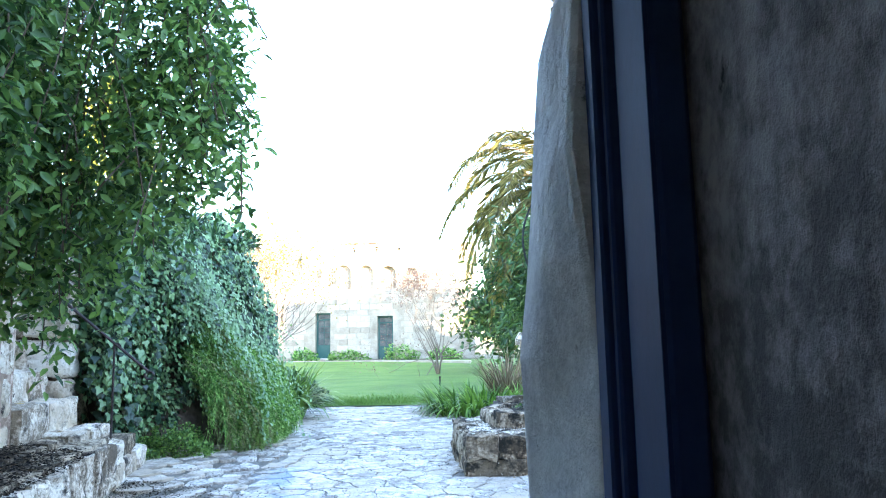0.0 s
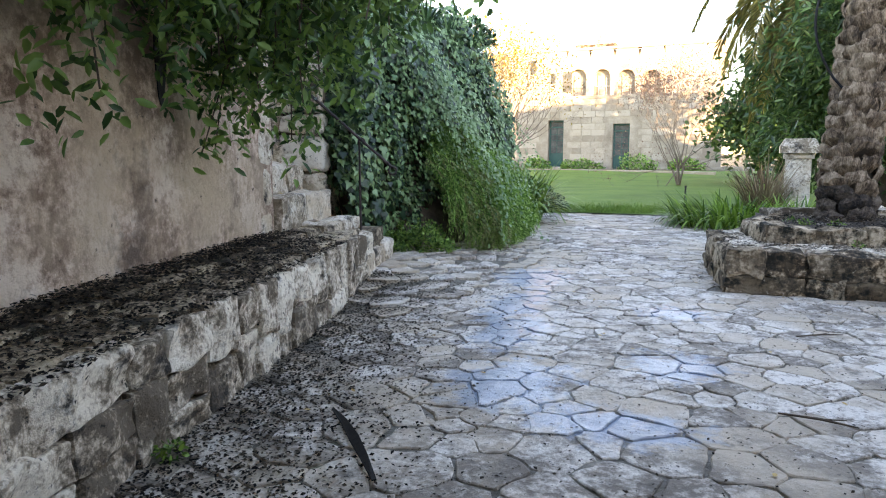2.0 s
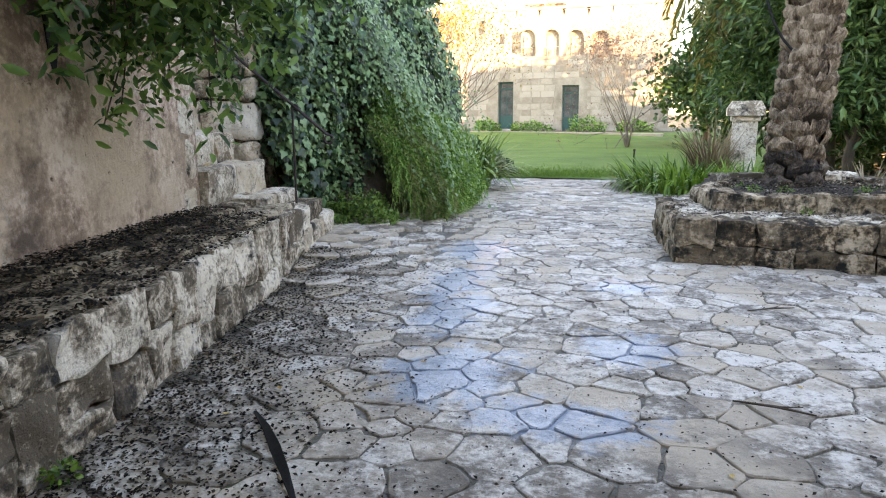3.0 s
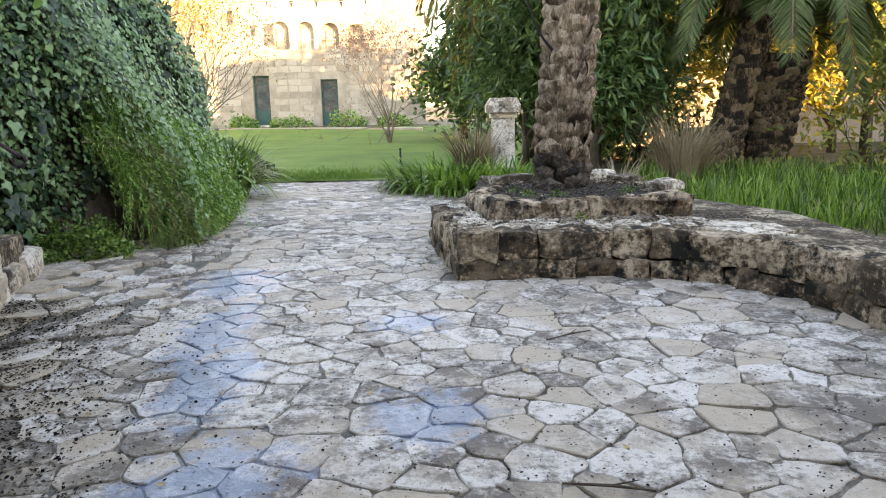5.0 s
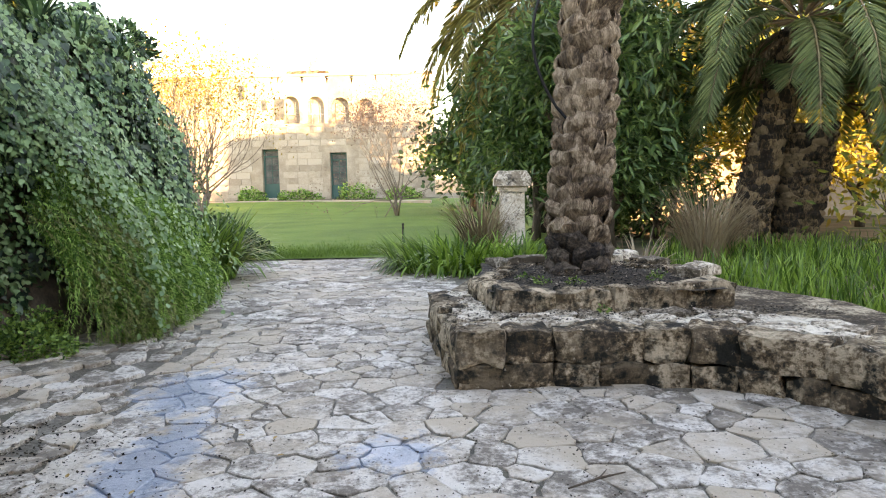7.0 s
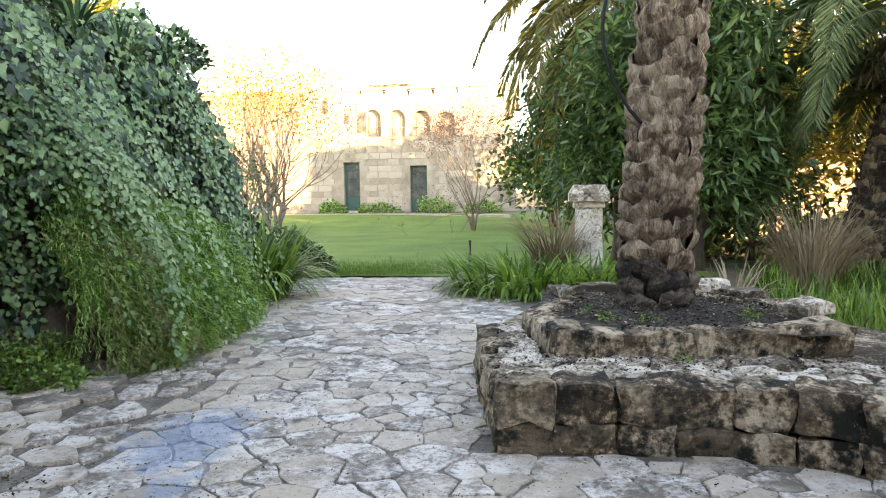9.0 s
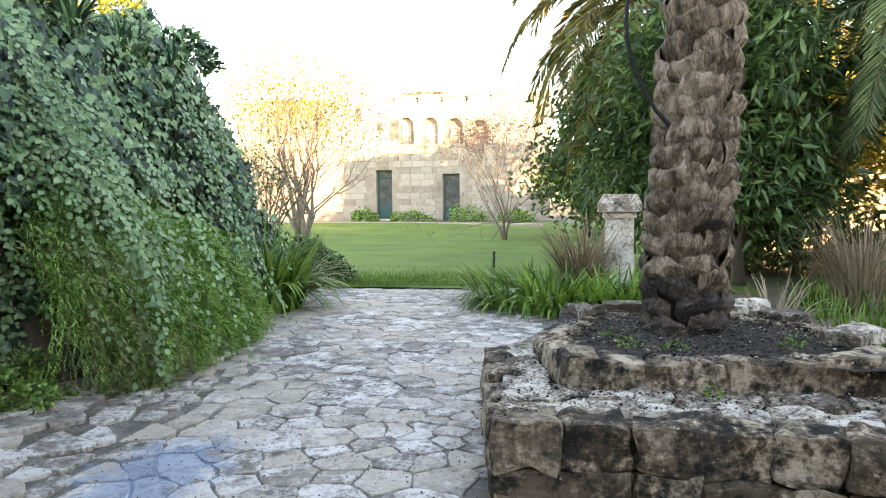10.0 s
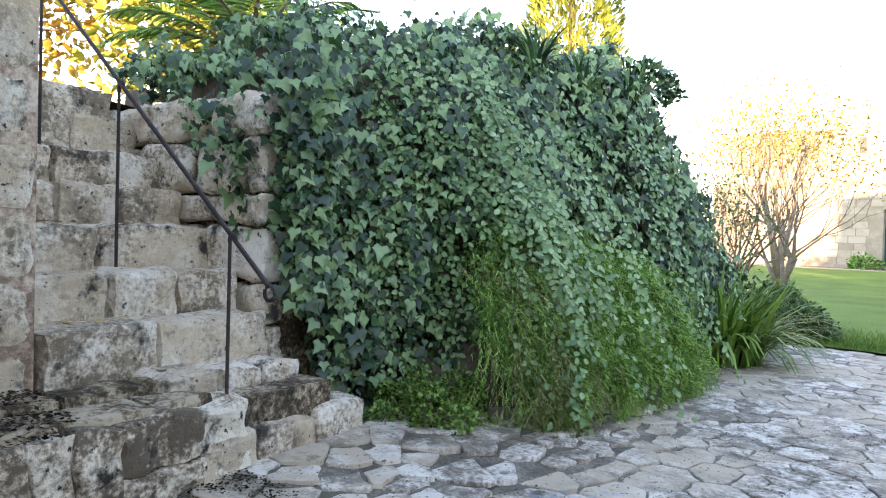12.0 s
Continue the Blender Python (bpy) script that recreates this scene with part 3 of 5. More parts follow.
def arch_piece(bm, x0, x1, z0, z1, cx, top, r, y0, y1):
    """A stretch of wall from x0 to x1 with a round-headed opening round cx."""
    n = 10
    spring = top - r
    inner = [(cx - r, z0)] + [(cx - r * math.cos(math.pi * i / n), spring + r * math.sin(math.pi * i / n)) for i in range(n + 1)] + [(cx + r, z0)]
    outer = []
    for i, (px, pz) in enumerate(inner):
        if i == 0:
            outer.append((x0, z0))
        elif i == len(inner) - 1:
            outer.append((x1, z0))
        else:
            a = math.pi * (i - 1) / n
            t = -math.cos(a)
            if a < math.pi / 4:
                outer.append((x0, spring + (z1 - spring) * math.tan(a)))
            elif a > 3 * math.pi / 4:
                outer.append((x1, spring + (z1 - spring) * math.tan(math.pi - a)))
            else:
                outer.append(((x0 + x1) / 2 + (x1 - x0) / 2 * t / math.cos(math.pi / 4), z1))
    vi = [[bm.verts.new((px, y, pz)) for px, pz in inner] for y in (y0, y1)]
    vo = [[bm.verts.new((px, y, pz)) for px, pz in outer] for y in (y0, y1)]
    for i in range(len(inner) - 1):
        bm.faces.new((vo[0][i], vo[0][i + 1], vi[0][i + 1], vi[0][i]))
        bm.faces.new((vo[1][i + 1], vo[1][i], vi[1][i], vi[1][i + 1]))
        bm.faces.new((vi[0][i], vi[0][i + 1], vi[1][i + 1], vi[1][i]))
        bm.faces.new((vo[0][i + 1], vo[0][i], vo[1][i], vo[1][i + 1]))


for cx, top in ARCHES:
    bm = bmesh.new()
    arch_piece(bm, cx - 0.65, cx + 0.65, STOREY, 6.7, cx, top, 0.46, uy, uy + 0.6)
    part("arched_wall", bm, FACADE, house)
    box_part("window_back", cx - 0.6, uy + 0.26, STOREY + 0.002, cx + 0.6, uy + 0.32, top + 0.1, FACADE, house)
    bm = bmesh.new()
    for q in (-1, 1):
        add_box(bm, cx + q * 0.22 - 0.02, uy + 0.20, STOREY, cx + q * 0.22 + 0.02, uy + 0.24, top - 0.3)
    add_box(bm, cx - 0.42, uy + 0.195, STOREY + 0.55, cx + 0.42, uy + 0.235, STOREY + 0.6)
    part("window_frame", bm, LIME, house)
box_part("wall", -16.0, uy, STOREY + 0.001, -7.15, uy + 0.6, 6.7, FACADE, house)
box_part("wall", -1.95, uy, STOREY + 0.001, 1.0, uy + 0.6, 6.7, FACADE, house)
box_part("ledge", -16.0, FY - 0.04, STOREY - 0.12, 1.0, FY + 0.24, STOREY + 0.06, FACADE, house, 0.02)
box_part("tower", -10.7, uy + 0.3, 6.7, -8.1, uy + 4.0, 8.05, FACADE, house, 0.03)
box_part("cornice", -16.0, uy - 0.05, 6.701, 1.0, uy + 0.5, 6.84, FACADE, house, 0.02)
box_part("roof", -16.0, uy + 0.4, 6.4, 1.0, uy + 9.0, 6.68, LIME, house)
box_part("chimney", -10.5, uy + 0.5, 8.05, -9.8, uy + 1.2, 8.35, FACADE, house, 0.02)
box_part("roof_box", -5.75, uy + 1.0, 6.68, -5.2, uy + 1.5, 7.9, LIME, house, 0.02)
box_part("roof_slab", -6.8, uy + 0.6, 6.9, -4.6, uy + 1.6, 7.1, LIME_DARK, house, 0.02)
for x, z0, z1, w in ((-9.2, 5.55, 6.3, 0.3), (-8.02, 5.0, 5.55, 0.26), (-7.35, 4.5, 5.6, 0.5)):
    bm = bmesh.new()
    add_box(bm, x, uy - 0.012, z0, x + w, uy + 0.1, z1)
    part("window", bm, GLASS_DARK, house)


# ---- foliage ----
def unit(a):
    return a / np.maximum(np.linalg.norm(a, axis=-1, keepdims=True), 1e-9)


# leaf outlines: along x from the stalk, y across, z the fold
LANCE = (np.array([(0, 0, 0), (0.35, 0.13, 0.03), (0.7, 0.09, 0.0), (1, 0, -0.08), (0.7, -0.09, 0.0), (0.35, -0.13, 0.03)], float), [(0, 3, 2, 1), (0, 5, 4, 3)])
OVAL = (np.array([(0, 0, 0), (0.3, 0.28, 0.06), (0.7, 0.25, 0.03), (1, 0, -0.08), (0.7, -0.25, 0.03), (0.3, -0.28, 0.06)], float), [(0, 3, 2, 1), (0, 5, 4, 3)])
IVY_T = (np.array([(0, 0, 0), (-0.12, 0.30, 0.02), (0.22, 0.52, -0.02), (0.45, 0.27, 0.05), (1, 0, -0.1), (0.45, -0.27, 0.05), (0.22, -0.52, -0.02), (-0.12, -0.30, 0.02)], float),
         [(0, 3, 2, 1), (0, 4, 3), (0, 5, 4), (0, 7, 6, 5)])
NEEDLE = (np.array([(0, 0.06, 0), (0, -0.06, 0), (1, 0, 0)], float), [(0, 1, 2)])
BLADE = (np.array([(0, 0.03, 0), (0, -0.03, 0), (0.5, -0.025, 0.10), (0.5, 0.025, 0.10), (0.85, -0.014, 0.03), (0.85, 0.014, 0.03), (1, 0, -0.08)], float), [(0, 1, 2, 3), (3, 2, 4, 5), (5, 4, 6)])


def leaf_arrays(tmpl, P, X, Nn, S, width=1.0):
    tv, tf = tmpl
    X = unit(X)
    Y = unit(np.cross(Nn, X))
    Z = np.cross(X, Y)
    S = np.broadcast_to(np.asarray(S, float), (len(P),))
    v = (P[:, None, :] + S[:, None, None] * (tv[None, :, 0:1] * X[:, None, :] + width * tv[None, :, 1:2] * Y[:, None, :] + tv[None, :, 2:3] * Z[:, None, :]))
    k = len(tv)
    faces = []
    for f in tf:
        faces.append((len(f), (np.arange(len(P))[:, None] * k + np.array(f)[None, :])))
    return v.reshape(-1, 3), faces


def leaf_mesh(name, sets, mat, parent=None, label="", smooth=True):
    """One mesh out of several leaf_arrays results."""
    vs, loops, totals, base = [], [], [], 0
    for v, faces in sets:
        vs.append(v)
        for n, idx in faces:
            loops.append((idx + base).ravel())
            totals.append(np.full(len(idx), n))
        base += len(v)
    vs, loops, totals = np.concatenate(vs), np.concatenate(loops), np.concatenate(totals)
    me = bpy.data.meshes.new(name)
    me.vertices.add(len(vs))
    me.vertices.foreach_set("co", vs.astype(np.float32).ravel())
    me.loops.add(len(loops))
    me.loops.foreach_set("vertex_index", loops.astype(np.int32))
    me.polygons.add(len(totals))
    starts = np.concatenate(([0], np.cumsum(totals)[:-1]))
    me.polygons.foreach_set("loop_start", starts.astype(np.int32))
    me.update(calc_edges=True)
    me.validate()
    me.materials.append(mat)
    ob = new(name, me)
    if parent is not None:
        ob.parent = parent
    if label:
        ob["label"] = label
    return ob


def rand(n, a=0.0, b=1.0):
    return rng.uniform(a, b, n)


def jitter(n, s):
    return rng.normal(0, s, (n, 3))


# ---- the ivy bank ----
HY = [4.6, 5.0, 6.0, 7.0, 8.0, 9.0, 9.6, 10.3, 11.2, 12.2, 13.2]
HZ = [2.30, 2.50, 2.75, 2.93, 3.0, 3.02, 2.75, 2.25, 1.75, 1.35, 0.9]


def ivy_surface(y, v):
    """A point on the bank's skin: v 0 at the foot, 1 at the crest, beyond 1 over the top."""
    h = np.interp(y, HY, HZ)
    w = np.clip(v, 0, 1)
    xf = np.interp(y, [4.6, 5.6, 6.5, 9.0, 10.3, 11.2, 13.2], [-1.62, -1.5, -1.2, -1.2, -1.5, -1.9, -2.3])
    lump = 0.13 * np.sin(y * 2.7 + 4 * w) + 0.10 * np.sin(y * 5.9 - 7 * w + 1.3) + 0.06 * np.sin(y * 13.1 + 11 * w)
    x = xf - 0.10 * w - 0.55 * w ** 4 + lump * (0.4 + 0.6 * w) - 2.0 * np.clip(v - 1, 0, 1)
    z = h * np.minimum(w, 1) - 0.03 * np.clip(v - 1, 0, 1) ** 2 + 0.10 * np.sin(y * 3.3 + x * 2.1) * (w > 0.97)
    return np.stack([x, y + 0 * x, z], -1)


ivy = empty("ivy_bank", "dense dark green ivy hanging over a stone bank", "ivy", kind="stuff")
n = 46000
v = rand(n, 0.0, 1.5)
y = rand(n, 4.6, 13.0)
keep = y > np.maximum(4.85, 5.8 - 0.5 * np.interp(y, HY, HZ) * np.minimum(v, 1.15)) + rng.normal(0, 0.06, n)
keep &= ~((v < 0.5) & (y > 7.0) & (y < 8.6) & (rand(n) < 0.5))
zz = v * np.interp(y, HY, HZ)
keep &= ~((np.sin(y * 4.1 + zz * 3.0) * np.sin(zz * 5.3 - y * 2.2) > 0.5) & (rand(n) < 0.7))
y, v = y[keep], v[keep]
P = ivy_surface(y, v)
e = 0.02
du, dv = ivy_surface(y + e, v) - P, ivy_surface(y, v + e) - P
NN = unit(np.cross(du, dv))
NN = np.where((NN[:, 0:1] * 0.8 + NN[:, 2:3] * 0.6) < 0, -NN, NN)
depth = rng.normal(0, 0.065, len(P)) + (rand(len(P)) < 0.03) * rand(len(P), 0.0, 0.22)
clump = 0.10 * np.sin(P[:, 1] * 11 + P[:, 2] * 7) * np.sin(P[:, 2] * 13 - P[:, 1] * 6)
P = P + NN * (depth + clump)[:, None]
X = np.stack([rand(len(P), 0, 0.7), rng.normal(0, 0.45, len(P)), rand(len(P), -1.3, -0.3)], -1)
big = np.clip(rng.lognormal(-2.85, 0.38, len(P)), 0.025, 0.12)
leaf_mesh("leaves", [leaf_arrays(IVY_T, P, X, unit(NN + jitter(len(P), 0.38)), big)], IVY, ivy)
# dark sheet behind the leaves, its colour standing in for their inner shade
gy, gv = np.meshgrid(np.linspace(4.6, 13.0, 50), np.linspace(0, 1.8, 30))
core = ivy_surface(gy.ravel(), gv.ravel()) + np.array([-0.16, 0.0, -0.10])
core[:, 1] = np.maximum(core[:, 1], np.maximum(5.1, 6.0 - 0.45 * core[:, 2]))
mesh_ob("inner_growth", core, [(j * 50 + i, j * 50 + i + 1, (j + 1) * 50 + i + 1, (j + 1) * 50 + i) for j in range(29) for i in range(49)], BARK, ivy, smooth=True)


# dark hanging cascades that stand off the bank
sets = []
for k in range(150):
    y0 = rng.uniform(5.35, 10.5)
    v0 = rng.uniform(0.45, 1.0)
    v1 = max(0.08, v0 - rng.uniform(0.25, 0.6))
    m = int((v0 - v1) * 70)
    vv = np.linspace(v0, v1, m)
    if 6.3 < y0 < 8.6:
        vv = np.linspace(v0, max(v1, 0.5), m)
    yy = y0 + 0.05 * np.sin(vv * 9 + k) + jitter(m, 0.03)[:, 0]
    P = ivy_surface(yy, vv) + np.array([0.10, 0, 0]) + np.outer(np.sin(np.linspace(0.2, 3.0, m)), [0.10, -0.02, 0]) + jitter(m, 0.025)
    X = np.stack([rand(m, 0.1, 0.6), rng.normal(0, 0.5, m), rand(m, -1.3, -0.6)], -1)
    sets.append(leaf_arrays(IVY_T, P, X, unit(np.array([[0.85, -0.3, 0.45]]) + jitter(m, 0.3)), rand(m, 0.05, 0.095)))
leaf_mesh("cascades", sets, IVY, ivy)

# ivy that drapes round the corner of the terrace wall
sets = []
for k in range(30):
    p = on_bench(0.97 + rng.uniform(-0.05, 0.22), rng.uniform(0.3, 0.62), 0)
    far = (p - on_bench(0.8, 0.45)).length
    z0, z1 = 2.32 + rng.normal(0, 0.08), 0.55 + 1.35 * min(1.0, far / 0.8) + rng.exponential(0.28)
    if z1 > z0 - 0.15:
        z1 = z0 - rng.uniform(0.12, 0.3)
    m = max(6, int((z0 - z1) * 52))
    t = np.linspace(0, 1, m)
    P = np.stack([p.x + 0.05 * np.sin(t * 6 + k) + 0.10 * np.sin(t * 3), p.y + 0.05 * np.cos(t * 5 + k), z0 + (z1 - z0) * t], -1) + jitter(m, 0.04)
    X = np.stack([rand(m, 0, 0.7), rng.normal(0, 0.5, m), rand(m, -1.3, -0.3)], -1)
    sets.append(leaf_arrays(IVY_T, P, X, unit(np.array([[0.75, -0.55, 0.45]]) + jitter(m, 0.35)), rand(m, 0.045, 0.1)))
leaf_mesh("corner_drape", sets, IVY, ivy)

# pale trailing strands over the ivy
sets = []
for k in range(80):
    y0 = float(rng.choice([rng.uniform(6.0, 6.75), rng.uniform(6.0, 6.75), rng.uniform(5.6, 9.2)]))
    v0, v1 = float(rand(1, 0.5, 0.97)[0]), float(rand(1, 0.03, 0.35)[0])
    m = int((v0 - v1) * 85)
    vv = np.linspace(v0, v1, m)
    yy = y0 + 0.10 * np.sin(vv * 6 + k) + (v0 - vv) * rng.uniform(-0.2, 0.5)
    P = ivy_surface(yy, vv) + np.array([0.16, 0, 0]) + np.outer((v0 - vv), [1.25 * (6.3 < y0 < 8.7), 0, 0]) + jitter(m, 0.012)
    side = np.where(np.arange(m) % 2, 1.0, -1.0)
    X = np.stack([np.full(m, 0.3), side, np.full(m, -0.5)], -1) + jitter(m, 0.2)
    sets.append(leaf_arrays(OVAL, P, X, np.array([[0.9, -0.2, 0.4]]) + jitter(m, 0.25), rand(m, 0.04, 0.07), 1.1))
TRAIL = material("pale trailing leaf", [(0.10, 0.21, 0.085), (0.18, 0.32, 0.135), (0.28, 0.43, 0.21)], 0.9, 10, 0.45, 0.0, island=0.5, through_light=0.2)
leaf_mesh("trailing_strands", sets, TRAIL, ivy, "pale green trailing strands")

# ---- asparagus fern cascade ----
fern = empty("asparagus_fern", "feathery bright green asparagus fern cascading to the paving", "fern", kind="stuff")
FADING = material("fading fern", [(0.09, 0.13, 0.035), (0.21, 0.25, 0.08), (0.36, 0.38, 0.16)], 3.0, 6, 0.7, 0.0, island=0.6, through_light=0.2)


def fern_strands(name, label, mat, tufts, per, ys, seed):
    """Foxtail strands in tufts that arch out of the bank and flow down to the paving."""
    frng = np.random.default_rng(seed)
    sets = []
    for q in range(tufts):
        y0 = frng.uniform(*ys)
        z0 = np.interp(y0, [6.1, 6.8, 7.3, 8.3], [0.95, 1.68, 1.5, 0.95]) * frng.uniform(0.28, 1.0)
        x0 = -1.14 + 0.55 * max(0.0, 1 - z0 / 1.5)
        flow, lift, drop = (y0 - 6.6) * 0.45 + frng.normal(0.05, 0.12), frng.uniform(0.05, 0.26), frng.uniform(0.45, 0.95)
        for k in range(per):
            a = np.array([x0, y0, z0]) + frng.normal(0, 0.05, 3)
            yb = y0 + flow + frng.normal(0, 0.11)
            reach = np.interp(yb, [5.9, 6.6, 7.6, 8.9, 9.4], [-0.74, -0.32, -0.38, -0.62, -0.95]) + frng.normal(0, 0.04)
            zb = max(0.03, a[2] - drop * frng.uniform(0.6, 1.1))
            b = np.array([a[0] + (reach - a[0]) * min(1.0, 1.22 - zb), yb, zb])
            m = 84
            t = np.linspace(0, 1, m)[:, None]
            P = a + (b - a) * t + np.array([lift * frng.uniform(0.6, 1.3), 0, 0.10]) * np.sin(math.pi * t) + np.array([0, 0.03, 0]) * np.sin(6 * t + k)
            P[:, 2] = np.maximum(P[:, 2], 0.02)
            X = unit(b - a)[None, :] * 0.8 + frng.normal(0, 0.45, (m, 3))
            sets.append(leaf_arrays(NEEDLE, P, X, frng.normal(0, 1, (m, 3)), frng.uniform(0.025, 0.058, m) * (1.15 - 0.6 * t[:, 0] ** 3), 1.7))
    leaf_mesh(name, sets, mat, fern, label)


fern_strands("plumes", "fresh green plumes", FERN, 120, 9, (6.35, 8.1), 3)
fern_strands("older_plumes", "yellowing plumes", FADING, 20, 9, (6.3, 6.85), 5)
# dark sheet inside the fern, shade between the plumes put into its colour
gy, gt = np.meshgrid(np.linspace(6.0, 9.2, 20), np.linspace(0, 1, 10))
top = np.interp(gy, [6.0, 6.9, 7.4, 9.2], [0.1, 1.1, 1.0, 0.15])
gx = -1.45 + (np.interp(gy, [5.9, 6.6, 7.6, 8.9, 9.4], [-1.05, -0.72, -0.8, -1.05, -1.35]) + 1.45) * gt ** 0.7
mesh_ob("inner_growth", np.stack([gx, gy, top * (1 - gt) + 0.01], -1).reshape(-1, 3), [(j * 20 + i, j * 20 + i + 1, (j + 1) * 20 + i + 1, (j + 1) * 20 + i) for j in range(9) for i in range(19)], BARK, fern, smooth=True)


def clump_shrub(name, label, category, at, size, count, leaf, tmpl, mat, width=1.0, stems=True, droop=0.2):
    """A low shrub: a few stems and leaves on an uneven dome."""
    ob = empty(name, label, category, at=at)
    d = unit(rng.normal(0, 1, (count, 3)) * [1, 1, 0.8])
    d[:, 2] = np.abs(d[:, 2])
    ang = np.arctan2(d[:, 1], d[:, 0])
    r = (0.82 + 0.16 * np.sin(ang * 3 + d[:, 2] * 5) + 0.1 * np.sin(ang * 7 - d[:, 2] * 9)) * rand(count, 0.55, 1.0) ** 0.4
    P = d * r[:, None] * np.array(size)
    leaf_mesh("leaves", [leaf_arrays(tmpl, P, d + jitter(count, 0.55) - [0, 0, droop], unit(d + [0, 0, 0.5] + jitter(count, 0.5)), leaf * rand(count, 0.6, 1.25), width)], mat, ob)
    if stems:
        bm = bmesh.new()
        for k in range(9):
            q = unit(rng.normal(0, 1, 3) * np.array([1, 1, 0.3]) + np.array([0, 0, 0.9]))
            tube(bm, [(0, 0, -0.02), tuple(q * np.array(size) * 0.4 + rng.normal(0, 0.02, 3)), tuple(q * np.array(size) * 0.85)], [0.012, 0.008, 0.004], 5)
        part("stems", bm, TWIG, ob)
    return ob


def strap_clump(name, label, at, radius, count, length, mat, upright=0.9, width=1.0, category="plant", tmpl=BLADE, spread=0.5):
    ob = empty(name, label, category, at=at)
    a = rand(count, 0, 2 * math.pi)
    r = radius * spread * np.sqrt(rand(count))
    P = np.stack([r * np.cos(a), r * np.sin(a), np.full(count, -0.01)], -1)
    out = np.stack([np.cos(a), np.sin(a), np.zeros(count)], -1) + jitter(count, 0.35)
    L = length * rand(count, 0.6, 1.15)
    sets = []
    # each leaf rises and then bends over: three joined lengths
    seg = 5
    lean = rand(count, 0.2, 0.95) / upright
    pos = P.copy()
    ring = []
    side = unit(np.cross(out, [0, 0, 1]))
    for q in range(seg + 1):
        f = q / seg
        wd = 0.016 * width * (1 - 0.85 * f ** 2) * (0.7 + 0.6 * np.minimum(f * 3, 1))
        ring.append((pos - side * wd, pos + side * wd))
        ang = lean * (0.4 + 2.0 * f)
        step = unit(out * [1, 1, 0]) * np.sin(ang)[:, None] + np.array([0, 0, 1]) * np.cos(ang)[:, None]
        pos = pos + step * (L / seg)[:, None]
    V = np.concatenate([np.stack(rr, 1) for rr in ring], 1)
    k = 2 * (seg + 1)
    F = [(4, np.arange(count)[:, None] * k + np.array([2 * q, 2 * q + 1, 2 * q + 3, 2 * q + 2])[None, :]) for q in range(seg)]
    V[:, :, 2] = np.maximum(V[:, :, 2], 0.004)
    leaf_mesh("foliage", [(V.reshape(-1, 3), F)], mat, ob)
    return ob


clump_shrub("small_shrub", "low small-leaved green shrub at the foot of the ivy", "shrub", (-0.98, 6.05, 0.02), (0.42, 0.5, 0.42), 7500, 0.032, OVAL, BOX, 1.1)
strap_clump("agapanthus", "arching strap-leaved green clump beside the path", (-1.35, 10.35, 0), 0.95, 460, 1.05, STRAP, 0.75, width=1.2)
strap_clump("agapanthus", "bright green strap-leaved clump before the stone pillar", (2.05, 11.3, 0), 1.3, 900, 0.62, STRAP, 0.5, spread=0.75)
strap_clump("agapanthus", "bright green strap-leaved clump by the lawn corner", (2.9, 10.9, 0), 1.0, 600, 0.55, STRAP, 0.5, spread=0.75)
strap_clump("ornamental_grass", "dry straw-coloured ornamental grass before the stone pillar", (2.45, 12.5, 0), 0.55, 260, 1.15, STRAW, 1.3, 0.55, "grass")
strap_clump("ornamental_grass", "dry pinkish ornamental grass behind the palm planter", (5.45, 10.9, 0.03), 0.6, 420, 1.15, STRAW, 1.35, 0.45, "grass")
strap_clump("ornamental_grass", "dry straw tuft beside the palm planter", (4.1, 9.2, 0.0), 0.4, 90, 0.7, STRAW, 0.9, 0.5, "grass")
clump_shrub("dark_shrub", "low dark green shrub at the lawn corner", "shrub", (-1.65, 12.9, 0), (0.62, 0.7, 0.6), 2600, 0.07, OVAL, BROAD)
clump_shrub("dark_shrub", "dark green shrub below the ivy bank", "shrub", (-2.5, 14.2, 0), (0.9, 1.0, 0.75), 3000, 0.08, OVAL, BROAD)
clump_shrub("dark_shrub", "dark leafy bush leaning over the ivy bank", "shrub", (-1.72, 9.35, 2.72), (0.42, 0.5, 0.42), 650, 0.09, OVAL, IVY)

# the green bed to the east
bed = empty("bed_grass", "long fresh green grass in the garden bed", "grass", kind="stuff")
cnt = 9000
gx, gy = rand(cnt, 4.75, 9.0), rand(cnt, 5.0, 11.8)
hold = (gy > 6.6 + 0.35 * np.maximum(0, 4.9 - gx)) & (np.sin(gx * 2.3 + gy * 1.1) + np.sin(gy * 2.9 - gx) > -0.9)
gx, gy = gx[hold], gy[hold]
P = np.stack([gx, gy, np.full(len(gx), 0.03)], -1)
X = np.stack([rng.normal(0, 0.28, len(gx)), rng.normal(0, 0.28, len(gx)), np.ones(len(gx))], -1)
leaf_mesh("blades", [leaf_arrays(BLADE, P, X, jitter(len(gx), 1.0), 0.33 * rand(len(gx), 0.4, 1.3), 0.9)], STRAP, bed)
edge = empty("lawn_edge_grass", "uneven grass blades along the lawn edge", "grass", kind="stuff")
cnt = 16000
gx = rand(cnt, -2.2, 4.0)
gy = 12.35 + 0.13 * (gx + 1.8) + np.abs(rng.normal(0, 1.0, cnt))
P = np.stack([gx, gy, np.full(cnt, 0.02)], -1)
X = np.stack([rng.normal(0, 0.45, cnt), rng.normal(0, 0.45, cnt), np.ones(cnt)], -1)
